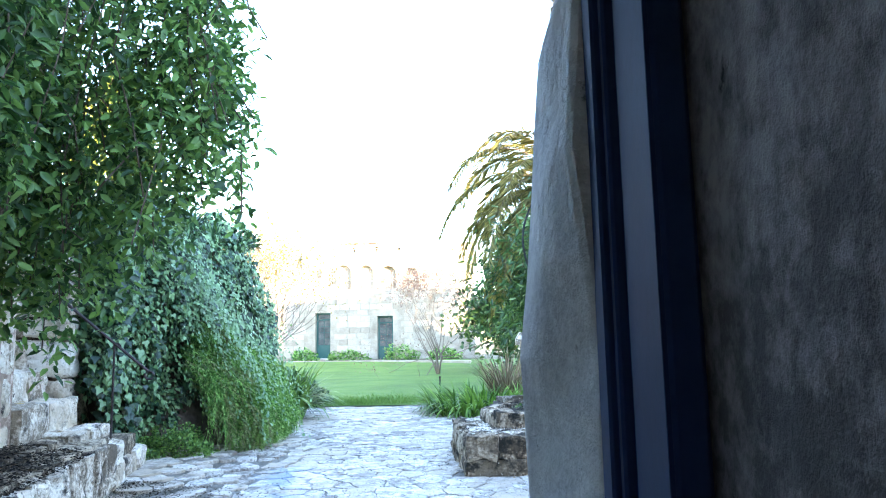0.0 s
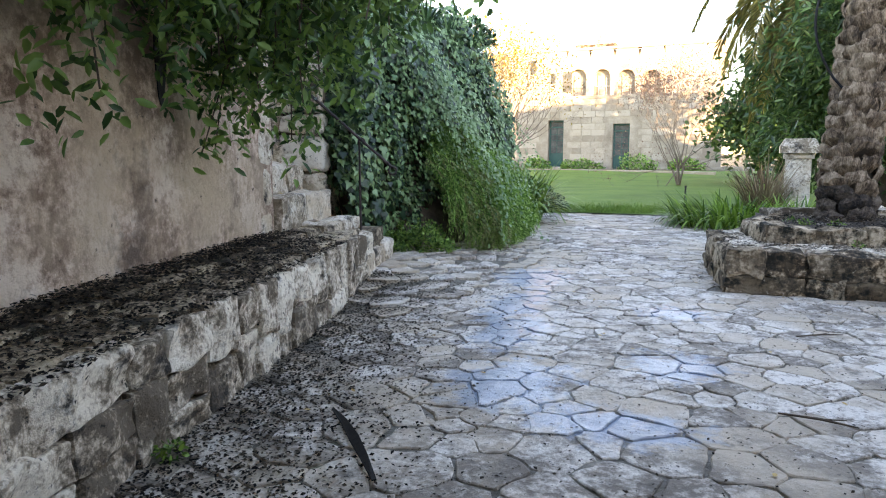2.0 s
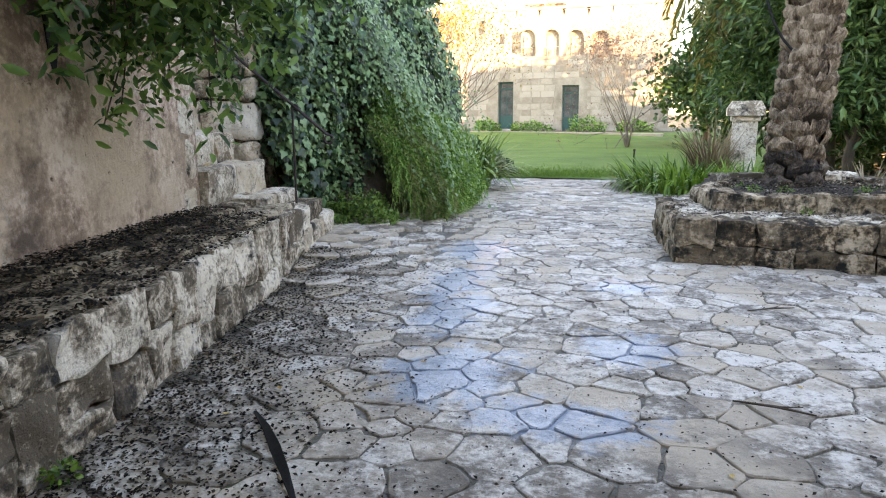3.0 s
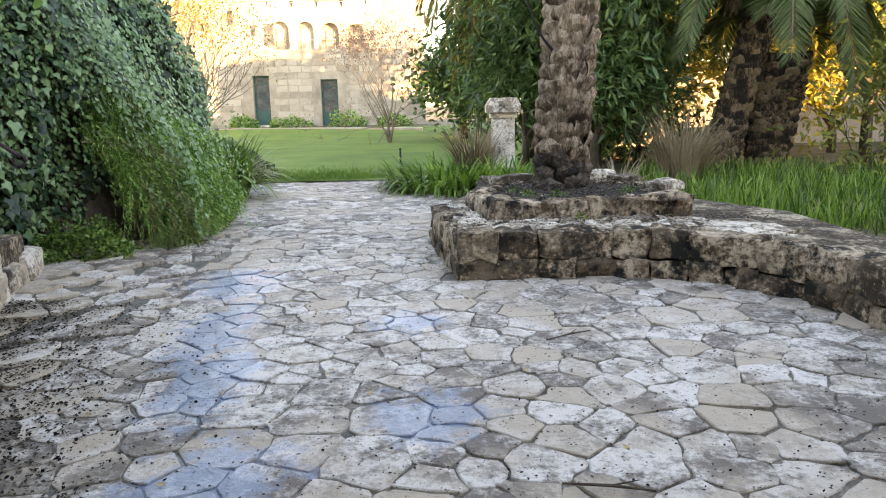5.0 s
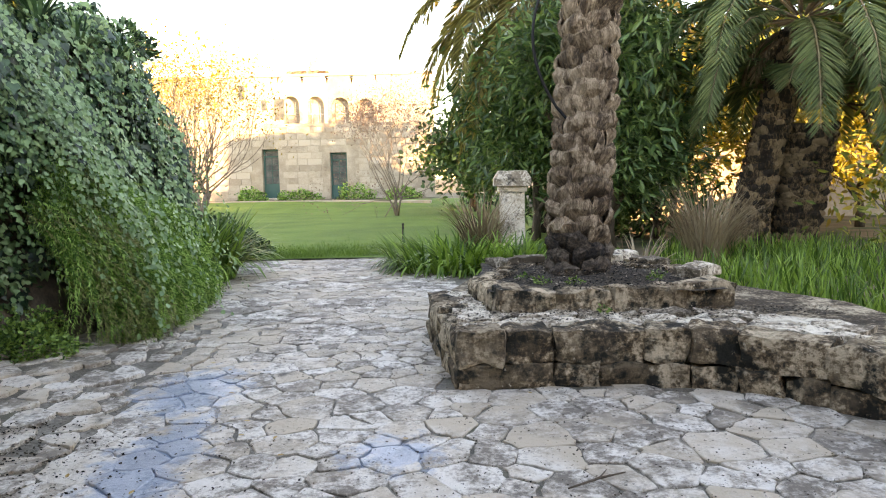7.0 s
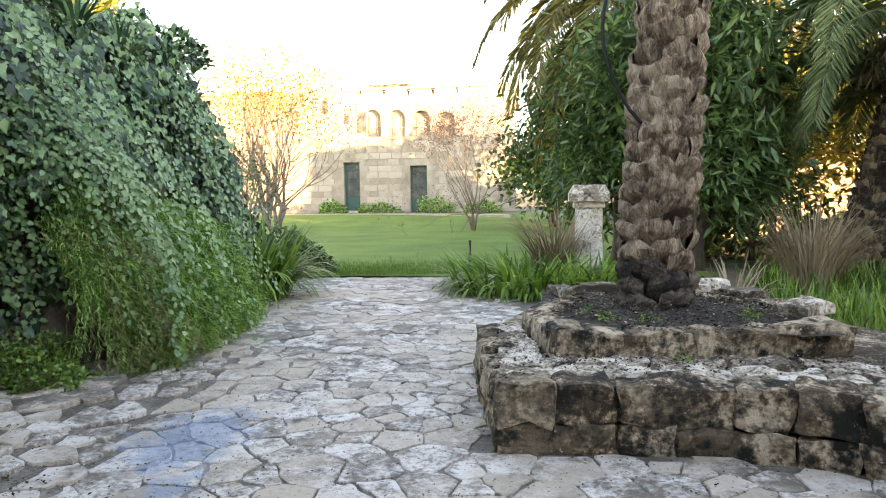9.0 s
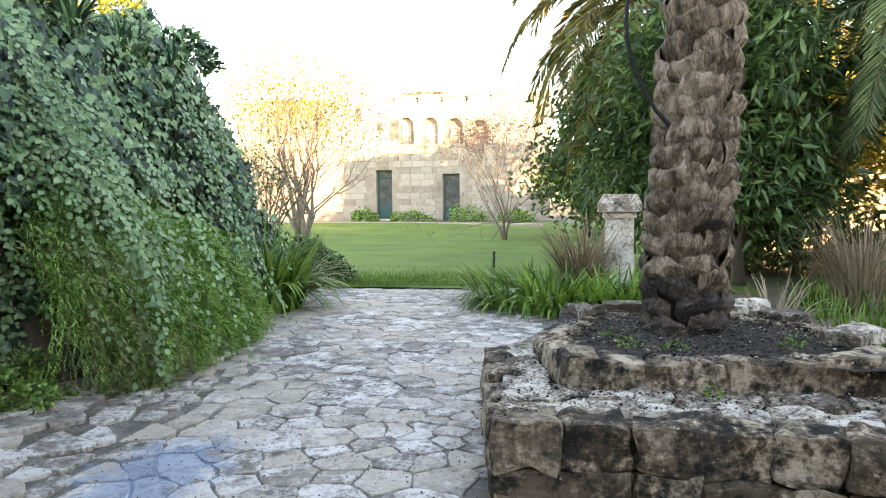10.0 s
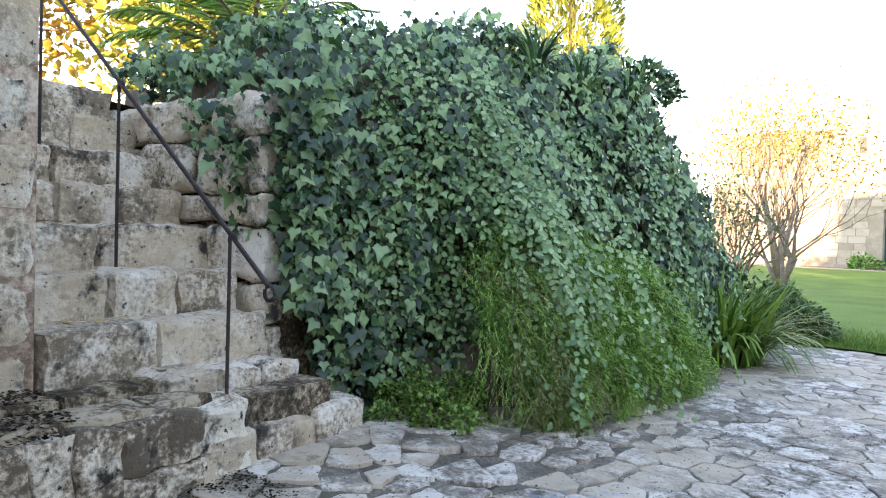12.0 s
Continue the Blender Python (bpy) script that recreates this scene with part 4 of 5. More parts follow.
leaf_mesh("blades", [leaf_arrays(BLADE, P, X, jitter(cnt, 1.0), 0.075 * rand(cnt, 0.5, 1.3), 1.3)], GRASS, edge)

for at in ((-1.55, 8.2, 2.55), (-1.45, 8.75, 2.5), (-1.6, 7.6, 2.7), (-1.35, 8.95, 2.2), (-1.75, 9.2, 2.75)):
    strap_clump("aloe", "grey-green spiky aloe rosette growing out of the ivy", at, 0.3, 46, 0.42, IVY, 0.8, 0.9, "aloe", spread=0.25)


# ---- trees ----
def branches(bm, start, way, length, radius, depth, tips, spread=0.55, up=0.12, sides=6):
    """Limbs that fork and taper; tips collects the ends."""
    p = Vector(start)
    d = Vector(way).normalized()
    pts, rad = [p.copy()], [radius]
    seg = 4
    for k in range(seg):
        d = (d + Vector(rng.normal(0, 0.13, 3)) + Vector((0, 0, up * 0.3))).normalized()
        p = p + d * (length / seg)
        pts.append(p.copy())
        rad.append(radius * (1 - 0.5 * (k + 1) / seg))
    tube(bm, pts, rad, sides if depth > 1 else 4, close=False)
    if depth == 0:
        tips.extend((q.copy(), d.copy()) for q in pts[2:])
        return
    for k in range(3 if depth > 1 else 4):
        w = (d + Vector(rng.normal(0, spread, 3)) + Vector((0, 0, up))).normalized()
        branches(bm, pts[-1] if k else pts[-2], w, length * rng.uniform(0.6, 0.85), rad[-1] * 0.8, depth - 1, tips, spread, up, sides)


def tree(name, label, at, trunk_h, trunk_r, limb, depth, leaf_n, leaf_s, leaf_mat, bark=BARK, tmpl=OVAL, spread=0.55, up=0.15, near=0.25, stems=1, droop=0.3, width=1.0, lean=(0, 0, 1), face=(0, 0, 1)):
    ob = empty(name, label, "tree", at=at)
    bm = bmesh.new()
    tips = []
    for k in range(stems):
        w = Vector(lean) + Vector(rng.normal(0, 0.04 if stems == 1 else 0.3, 3))
        w.z = abs(w.z)
        w.normalize()
        top = w * trunk_h
        tube(bm, [(0, 0, -0.1), tuple(top * 0.5 + Vector(rng.normal(0, 0.02, 3))), tuple(top)], [trunk_r * 1.25, trunk_r, trunk_r * 0.85], 8)
        for j in range(3 if stems > 1 else 5):
            d = (w + Vector(rng.normal(0, spread * 1.2, 3)) + Vector((0, 0, 0.2))).normalized()
            branches(bm, top * rng.uniform(0.75, 1.0), d, limb, trunk_r * 0.6, depth, tips, spread, up)
    part("trunk", bm, bark, ob, smooth=True)
    if leaf_n:
        idx = rng.integers(0, len(tips), leaf_n)
        P = np.array([tuple(tips[i][0]) for i in idx]) + jitter(leaf_n, near)
        X = np.array([tuple(tips[i][1]) for i in idx]) + jitter(leaf_n, 0.7) - [0, 0, droop]
        leaf_mesh("crown", [leaf_arrays(tmpl, P, X, unit(jitter(leaf_n, 0.6) + list(face)), leaf_s * rand(leaf_n, 0.6, 1.3), width)], leaf_mat, ob)
    return ob


def frond_arrays(base, way, length, droop, leaflets=46, leaf_len=0.42, hang=0.5):
    """One feather leaf: a rib that bends over with leaflets along both sides. Returns leaves and the rib's points."""
    d = unit(np.array(way, float))
    t = np.linspace(0, 1, 16)
    pts = [np.array(base, float)]
    for k in range(15):
        d = unit(d + np.array([0, 0, -droop * (0.03 + 0.12 * t[k])]))
        pts.append(pts[-1] + d * length / 15)
    pts = np.array(pts)
    tt = np.linspace(0.14, 0.995, leaflets)
    P = np.stack([np.interp(tt, t, pts[:, k]) for k in range(3)], -1)
    T = unit(np.gradient(P, axis=0))
    side = unit(np.cross(T, [0, 0, 1]))
    upv = np.cross(side, T)
    out = []
    for sgn in (-1, 1):
        X = side * sgn + T * 0.75 + upv * 0.25 - np.array([0, 0, hang]) + jitter(leaflets, 0.10)
        L = leaf_len * (0.45 + 0.75 * np.sin(np.pi * np.clip(tt * 0.93 + 0.04, 0, 1))) * rand(leaflets, 0.85, 1.1)
        out.append(leaf_arrays(LANCE, P, X, upv + jitter(leaflets, 0.15), L, 0.22))
    return out, pts


def palm_crown(parent, top, n, length, droop, mat, leaf_len=0.42, low=-0.5, high=1.2, leaflets=46, ribs=True, name="crown"):
    sets = []
    bm = bmesh.new()
    for k in range(n):
        a = k * 2.39996 + rng.uniform(-0.2, 0.2)
        el = low + (high - low) * (k + 0.5) / n
        w = np.array([math.cos(a) * math.cos(el), math.sin(a) * math.cos(el), math.sin(el)])
        s, pts = frond_arrays(np.array(top) + w * 0.15, w, length * rng.uniform(0.85, 1.1), droop * rng.uniform(0.8, 1.25), leaflets, leaf_len)
        sets += s
        if ribs:
            tube(bm, [tuple(p) for p in pts[::3]], list(np.linspace(0.022, 0.006, len(pts[::3]))), 4, close=False)
    leaf_mesh(name, sets, mat, parent)
    if ribs:
        part("ribs", bm, STRAW, parent)


def palm_trunk(parent, h, r0, r1, rows, per, mat, lean=(0, 0), scale=1.0, damp=None):
    """A column covered with the stubs of old leaves, set in a spiral."""
    bm = bmesh.new()
    pts = [(lean[0] * (k / 10) ** 1.3, lean[1] * (k / 10) ** 1.3, h * k / 10) for k in range(11)]
    tube(bm, pts, [r0 + (r1 - r0) * min(1, k / 4) for k in range(11)], 14)
    part("stem", bm, BARK, parent, smooth=True)
    # four stubs: broad upturned scales with a torn top
    stubs = []
    for k in range(4):
        bm = bmesh.new()
        nu, nv = 7, 4
        grid = []
        for b in range(nv + 1):
            v = b / nv
            half = 0.5 * (0.45 + 0.75 * math.sin(math.pi * min(1, 0.18 + 0.62 * v)))
            row = []
            for a in range(nu + 1):
                u = 2 * a / nu - 1
                torn = 0.34 * noise.noise(Vector((u * 2.7, k * 5.3, 1.7))) * (b == nv)
                out = 0.44 * math.sin(math.pi * (0.04 + 0.66 * v)) * (1 - 0.6 * abs(u) ** 1.5) + 0.13 * noise.noise(Vector((u * 2.6, v * 3, k * 3.1)))
                row.append(bm.verts.new((u * half, -out, -0.62 + 1.12 * v + 0.20 * (1 - u * u) * v + torn)))
            grid.append(row)
        grid.append([bm.verts.new((q.co.x * 0.9, q.co.y * 0.45 + 0.02, q.co.z - 0.10)) for q in grid[-1]])
        grid.append([bm.verts.new((q.co.x, 0.16, q.co.z - 0.16)) for q in grid[-1]])
        for r0_, r1_ in zip(grid, grid[1:]):
            for a in range(nu):
                bm.faces.new((r0_[a], r0_[a + 1], r1_[a + 1], r1_[a]))
        bmesh.ops.recalc_face_normals(bm, faces=bm.faces[:])
        me = bpy.data.meshes.new("leaf_base")
        bm.to_mesh(me)
        bm.free()
        me.materials.append(mat)
        low_me = me.copy()
        low_me.materials[0] = damp or mat
        stubs.append((me, low_me))
    for i in range(rows):
        z = h * (i + 0.4) / rows
        f = z / h
        r = r0 + (r1 - r0) * min(1, f * 2.5)
        for j in range(per):
            a = 2 * math.pi * (j + 0.5 * (i % 2) + 0.06 * math.sin(i * 3.1 + j)) / per + 0.09 * i
            w = 2 * math.pi * r / per * 1.14 * scale * rng.uniform(0.82, 1.25)
            m = (Matrix.Translation((lean[0] * f ** 1.3, lean[1] * f ** 1.3, z + h / rows * (j / per - 0.5) + rng.uniform(-0.02, 0.02))) @ Matrix.Rotation(a + math.pi / 2 + rng.uniform(-0.12, 0.12), 4, "Z")
                 @ Matrix.Translation((0, -r * 0.93, 0)) @ Matrix.Rotation(rng.uniform(-0.3, 0.3), 4, "Y") @ Matrix.Diagonal((w, w * 1.0, h / rows * 1.08, 1)))
            piece("leaf_base", stubs[int(rng.integers(4))][1 if z < 0.34 + 0.12 * math.sin(j * 2.2) else 0], parent, m)


# the palm in the planter
palm = empty("date_palm", "tall palm trunk covered in old cut leaf bases", "palm tree", at=(3.03, 7.05, 0.42))
palm_trunk(palm, 7.6, 0.195, 0.158, 58, 6, PALM_BARK, (0.55, 0.02), damp=PALM_DAMP)
palm_crown(palm, (0.55, 0.02, 7.7), 16, 2.2, 0.8, PALM, low=0.35)

# the twin palms in the garden bed
for at, lean, h, r0, r1, low, flen, nf, label in (
        ((6.75, 12.75, 0.0), (0.85, 0.1), 3.5, 0.29, 0.25, -0.35, 3.0, 34, "dark leaning palm trunk under drooping grey-green fronds"),
        ((7.66, 13.0, 0.0), (0.2, 0.0), 2.0, 0.29, 0.36, 0.85, 2.0, 11, "short thick dark palm trunk with ragged leaf stubs and arching fronds")):
    p2 = empty("garden_palm", label, "palm tree", "palms in the garden bed", at=at)
    palm_trunk(p2, h, r0, r1, round(h * 8.5), 11, PALM_DARK, lean)
    palm_crown(p2, (lean[0], lean[1], h + 0.15), nf, flen, 1.75, PALM, 0.46, low, 1.15, 92)
    if h > 3:
        palm_crown(p2, (lean[0], lean[1], h), 12, 1.1, 1.9, STRAW, 0.34, -0.5, 0.1, 40, ribs=False, name="dead_fronds")
p3 = empty("garden_palm", "palm with golden drooping fronds behind the broadleaf trees", "palm tree", "palms in the garden bed", at=(4.3, 17.0, 0.0))
palm_trunk(p3, 4.9, 0.4, 0.34, 26, 8, PALM_DARK)
palm_crown(p3, (0, 0, 5.1), 60, 3.9, 2.0, PALM_SUNLIT, 0.55, -0.7, 1.15, 70)

# dark broad-leaved trees
for at, th, limb, cnt, label in (((4.5, 14.2, 0), 1.6, 1.3, 7500, "tall dense dark green broad-leaved evergreen tree"),
                                 ((4.6, 16.2, 0), 1.9, 1.4, 6500, "dense dark green broad-leaved evergreen tree"),
                                 ((4.7, 13.3, 0), 0.7, 0.68, 3800, "dark broad-leaved evergreen shrub tree with drooping leaves"),
                                 ((5.9, 14.8, 0), 0.4, 0.52, 2400, "dark broad-leaved evergreen shrub tree in the bed"),
                                 ((3.6, 14.9, 0), 0.6, 0.9, 3800, "dark evergreen shrub behind the stone pillar")):
    tree("broadleaf_tree", label, at, th, 0.06 + 0.04 * th, limb, 2, int(cnt * 1.6), 0.215, BROAD, tmpl=LANCE, near=0.36, spread=0.62, droop=0.9, width=1.0)
tree("broadleaf_tree", "yellow-green sunlit shrub tree behind the palms", (10.8, 16.6, 0), 0.8, 0.09, 1.2, 2, 3800, 0.2, SUN_GLOW_LEAF, tmpl=LANCE, near=0.38, droop=0.5, width=1.5, face=(0.6, -0.6, 0.25))
tree("broadleaf_tree", "yellow-green sunlit shrub tree behind the palms", (6.2, 19.0, 0), 0.9, 0.09, 1.3, 2, 3800, 0.22, SUN_GLOW_LEAF, tmpl=LANCE, near=0.42, droop=0.5, width=1.5, face=(0.6, -0.6, 0.25))
tree("broadleaf_tree", "light green leafy tree beside the garden bed", (9.4, 9.4, 0), 1.2, 0.10, 1.1, 2, 1900, 0.16, YELLOW, tmpl=LANCE, near=0.4, droop=0.4, width=1.4, face=(0.4, -0.5, 0.4))
tree("broadleaf_tree", "sunlit olive-green tree beyond the garden", (13.0, 22.3, 0), 5.0, 0.2, 2.2, 2, 6500, 0.26, YELLOW, near=0.6, face=(0.4, -0.5, 0.4))
tree("broadleaf_tree", "sunlit olive-green tree beyond the garden", (8.2, 23.5, 0), 1.8, 0.16, 1.9, 2, 5200, 0.24, YELLOW, near=0.6, face=(0.4, -0.5, 0.4))
tree("broadleaf_tree", "dark evergreen tree at the edge of the lawn", (2.7, 26.6, 0.05), 0.8, 0.13, 0.9, 2, 4800, 0.22, BROAD, near=0.5)
tree("broadleaf_tree", "dark evergreen tree before the house corner", (3.4, 30.0, 0.15), 0.7, 0.12, 0.9, 2, 3600, 0.22, BROAD, near=0.5)

# bare and golden trees by the lawn
tree("bare_tree", "small bare reddish winter tree on the lawn", (0.05, 25.1, 0.03), 0.7, 0.035, 1.45, 3, 5200, 0.06, PINK, bark=TWIG, near=0.2, spread=0.42, up=0.25, stems=6)
tree("golden_tree", "sparse multi-stemmed tree with golden autumn leaves", (-3.7, 15.6, 0), 0.7, 0.04, 1.35, 3, 1100, 0.055, GOLD, bark=TWIG, near=0.24, spread=0.42, up=0.25, stems=6)
tree("golden_tree", "sparse twiggy tree with golden autumn leaves", (-5.6, 22.0, 0), 1.0, 0.06, 1.5, 3, 1700, 0.08, GOLD, bark=TWIG, near=0.25, spread=0.42, up=0.25, stems=4)
tree("golden_tree", "golden autumn tree before the old house", (-8.3, 28.0, 0.2), 2.0, 0.1, 2.0, 2, 2200, 0.13, GOLD, bark=TWIG, near=0.6, spread=0.45, up=0.25, stems=3)
for at, size, lab in (((-8.4, 36.9, 0.3), (0.8, 0.5, 0.75), "round green bush by the house door"), ((-6.0, 36.9, 0.3), (1.3, 0.5, 0.6), "low green bush between the house doors"), ((-3.0, 36.6, 0.3), (1.1, 0.6, 0.9), "green bush beside the house door"), ((-0.6, 35.9, 0.3), (1.0, 0.6, 0.7), "dark bush before the house")):
    clump_shrub("house_bush", lab, "shrub", at, size, 900, 0.13, OVAL, FERN, stems=False)

# the upper terrace
tree("terrace_tree", "golden sunlit tree on the raised terrace", (-9.0, 4.6, 2.2), 1.2, 0.1, 1.3, 2, 3600, 0.17, GOLD, near=0.45)
tree("terrace_tree", "yellow-green sunlit tree on the raised terrace", (-7.2, 7.0, 1.9), 0.9, 0.09, 1.0, 2, 3000, 0.16, YELLOW, near=0.4)
cyc = empty("cycad", "green cycad with stiff feather leaves on the terrace", "cycad", at=(-3.3, 5.85, 1.95))
bm = bmesh.new()
tube(bm, [(0, 0, -0.05), (0, 0, 0.5), (0, 0, 0.85)], [0.16, 0.17, 0.08], 10)
part("trunk", bm, BARK, cyc)
palm_crown(cyc, (0, 0, 0.8), 20, 1.2, 0.8, FERN, 0.2, 0.15, 1.2, 44)
con = empty("golden_conifer", "tall golden-green sunlit conifer behind the bank", "tree", at=(-6.4, 14.0, 0.0))
bm = bmesh.new()
tube(bm, [(0, 0, -0.1), (0, 0, 3.5), (0, 0, 7.0)], [0.14, 0.1, 0.02], 8)
part("trunk", bm, BARK, con)
m = 14000
z = rand(m, 0.6, 7.8)
a = rand(m, 0, 2 * math.pi)
r = np.interp(z, [0.6, 2.5, 6.0, 7.8], [0.9, 1.25, 0.95, 0.1]) * (0.85 + 0.2 * np.sin(a * 5 + z * 4)) * rand(m, 0.5, 1.0) ** 0.35
P = np.stack([r * np.cos(a), r * np.sin(a), z], -1)
leaf_mesh("foliage", [leaf_arrays(LANCE, P, np.stack([np.cos(a), np.sin(a), np.full(m, 1.2)], -1) + jitter(m, 0.4), jitter(m, 1.0), rand(m, 0.10, 0.2), 1.3)], YELLOW, con)

# ---- the vine that hangs over the wall ----
vine = empty("hanging_vine", "dark green vine hanging over the garden wall", "vine", at=(0, 0, 0))
bm = bmesh.new()
sets = []
for k in range(480):
    s = rng.uniform(-4.0, -1.25)
    d = rng.uniform(-1.0, 1.0)
    if s < -2.3:
        d = rng.uniform(-0.2, 1.1)
    p0 = on_bench(s, d, 0)
    z0 = rng.uniform(2.6, 4.6)
    low = np.interp(d, [-1.15, -0.6, 0.0, 0.5, 1.1], [2.35, 1.75, 1.42, 1.36, 2.5]) + rng.exponential(0.2)
    if s < -2.2:
        low += 0.25
    elif abs(d) < 0.45 and rng.random() < 0.4:
        low -= rng.uniform(0.1, 0.4)
    if rng.random() < 0.07 and 0.1 < d < 0.62:
        low -= 0.42
    if d > 0.6:
        low = max(low, 2.48)
    if z0 - low < 0.25:
        z0 = low + 0.4
    m = int((z0 - low) * 62)
    t = np.linspace(0, 1, m)
    sway = rng.normal(0, 0.10, 2)
    P = np.stack([p0.x + sway[0] * t + 0.05 * np.sin(t * 7 + k), p0.y + sway[1] * t + 0.05 * np.cos(t * 6 + k), z0 + (low - z0) * t], -1) + jitter(m, 0.045)
    X = np.stack([rng.normal(0, 0.8, m), rng.normal(0, 0.8, m), rand(m, -1.1, -0.1)], -1)
    sets.append(leaf_arrays(OVAL, P, X, unit(jitter(m, 0.6) + [0.3, -0.3, 0.7]), rand(m, 0.05, 0.095), 0.66))
    if k % 3 == 0:
        tube(bm, [tuple(q) for q in P[::max(1, m // 5)]], [0.005] * len(P[::max(1, m // 5)]), 4, close=False)
# sprays that reach out towards the light
for k in range(30):
    p = on_bench(rng.uniform(-1.9, -1.2), rng.uniform(-0.95, -0.4), rng.uniform(2.3, 4.2))
    w = np.array([rng.uniform(0.2, 0.8), rng.uniform(-0.4, 0.3), rng.uniform(-0.5, 0.25)])
    m = 34
    t = np.linspace(0, 1, m)[:, None]
    P = np.array(p) + w * t * rng.uniform(0.4, 0.8) - np.array([0, 0, 0.28]) * t ** 2 + jitter(m, 0.02)
    sets.append(leaf_arrays(OVAL, P, w + jitter(m, 0.6), unit(jitter(m, 0.5) + [0, 0, 1]), rand(m, 0.05, 0.095), 0.75))
    tube(bm, [tuple(q) for q in P[::8]], [0.004] * len(P[::8]), 4, close=False)
for k in range(5):
    a = on_bench(-3.6 + 0.65 * k, 1.0, 2.4)
    b = on_bench(-3.5 + 0.62 * k, 0.4, 4.0)
    c = on_bench(-3.3 + 0.58 * k, -0.7, 3.9)
    tube(bm, [tuple(a), tuple((a + b) / 2 + Vector((0.1, 0, 0.1))), tuple(b), tuple(c)], [0.035, 0.03, 0.022, 0.01], 6)
part("stem_growth", bm, BARK, vine)
leaf_mesh("leaves", sets, VINE, vine)

tree("twiggy_shrub", "grey-brown twiggy shrub at the end of the ivy bank", (-2.7, 12.3, 0), 0.4, 0.03, 0.75, 3, 1500, 0.05, BROAD, bark=TWIG, near=0.15, spread=0.5, up=0.15, stems=7)
tree("twiggy_shrub", "grey-brown twiggy shrub beside the lawn", (-3.6, 14.0, 0), 0.4, 0.03, 0.8, 3, 1500, 0.05, BROAD, bark=TWIG, near=0.15, spread=0.5, up=0.15, stems=6)
tree("broadleaf_tree", "yellow-green sunlit shrub tree by the twin palms", (9.8, 13.6, 0), 1.4, 0.1, 1.2, 2, 2000, 0.18, YELLOW, tmpl=LANCE, near=0.42, droop=0.4, width=1.4, face=(0.4, -0.5, 0.4))

tree("broadleaf_tree", "golden sunlit shrub tree behind the leaning palm", (7.0, 17.4, 0), 1.0, 0.08, 1.2, 2, 3000, 0.19, SUN_GLOW_LEAF, tmpl=LANCE, near=0.42, droop=0.4, width=1.4, face=(0.6, -0.6, 0.25))
tree("broadleaf_tree", "low yellow-green shrub tree beside the short palm", (8.9, 11.6, 0), 0.5, 0.07, 0.7, 2, 1500, 0.15, YELLOW, tmpl=LANCE, near=0.34, droop=0.4, width=1.3, face=(0.4, -0.5, 0.4))
tree("broadleaf_tree", "golden-green sunlit shrub tree beyond the short palm", (9.7, 17.0, 0), 0.9, 0.08, 1.3, 2, 3200, 0.19, SUN_GLOW_LEAF, tmpl=LANCE, near=0.42, droop=0.4, width=1.4, face=(0.6, -0.6, 0.25))


# ---- crazy paving ----
def clip_poly(poly, p, q, share=0.5):
    """Keep the part of poly on p's side of the line that parts p from q."""
    mx, my = p[0] + (q[0] - p[0]) * share, p[1] + (q[1] - p[1]) * share
    nx, ny = q[0] - p[0], q[1] - p[1]
    out = []
    for i in range(len(poly)):
        a, b = poly[i], poly[(i + 1) % len(poly)]
        da, db = (a[0] - mx) * nx + (a[1] - my) * ny, (b[0] - mx) * nx + (b[1] - my) * ny
        if da <= 0:
            out.append(a)
        if da * db < 0:
            t = da / (da - db)
            out.append((a[0] + (b[0] - a[0]) * t, a[1] + (b[1] - a[1]) * t))
    return out


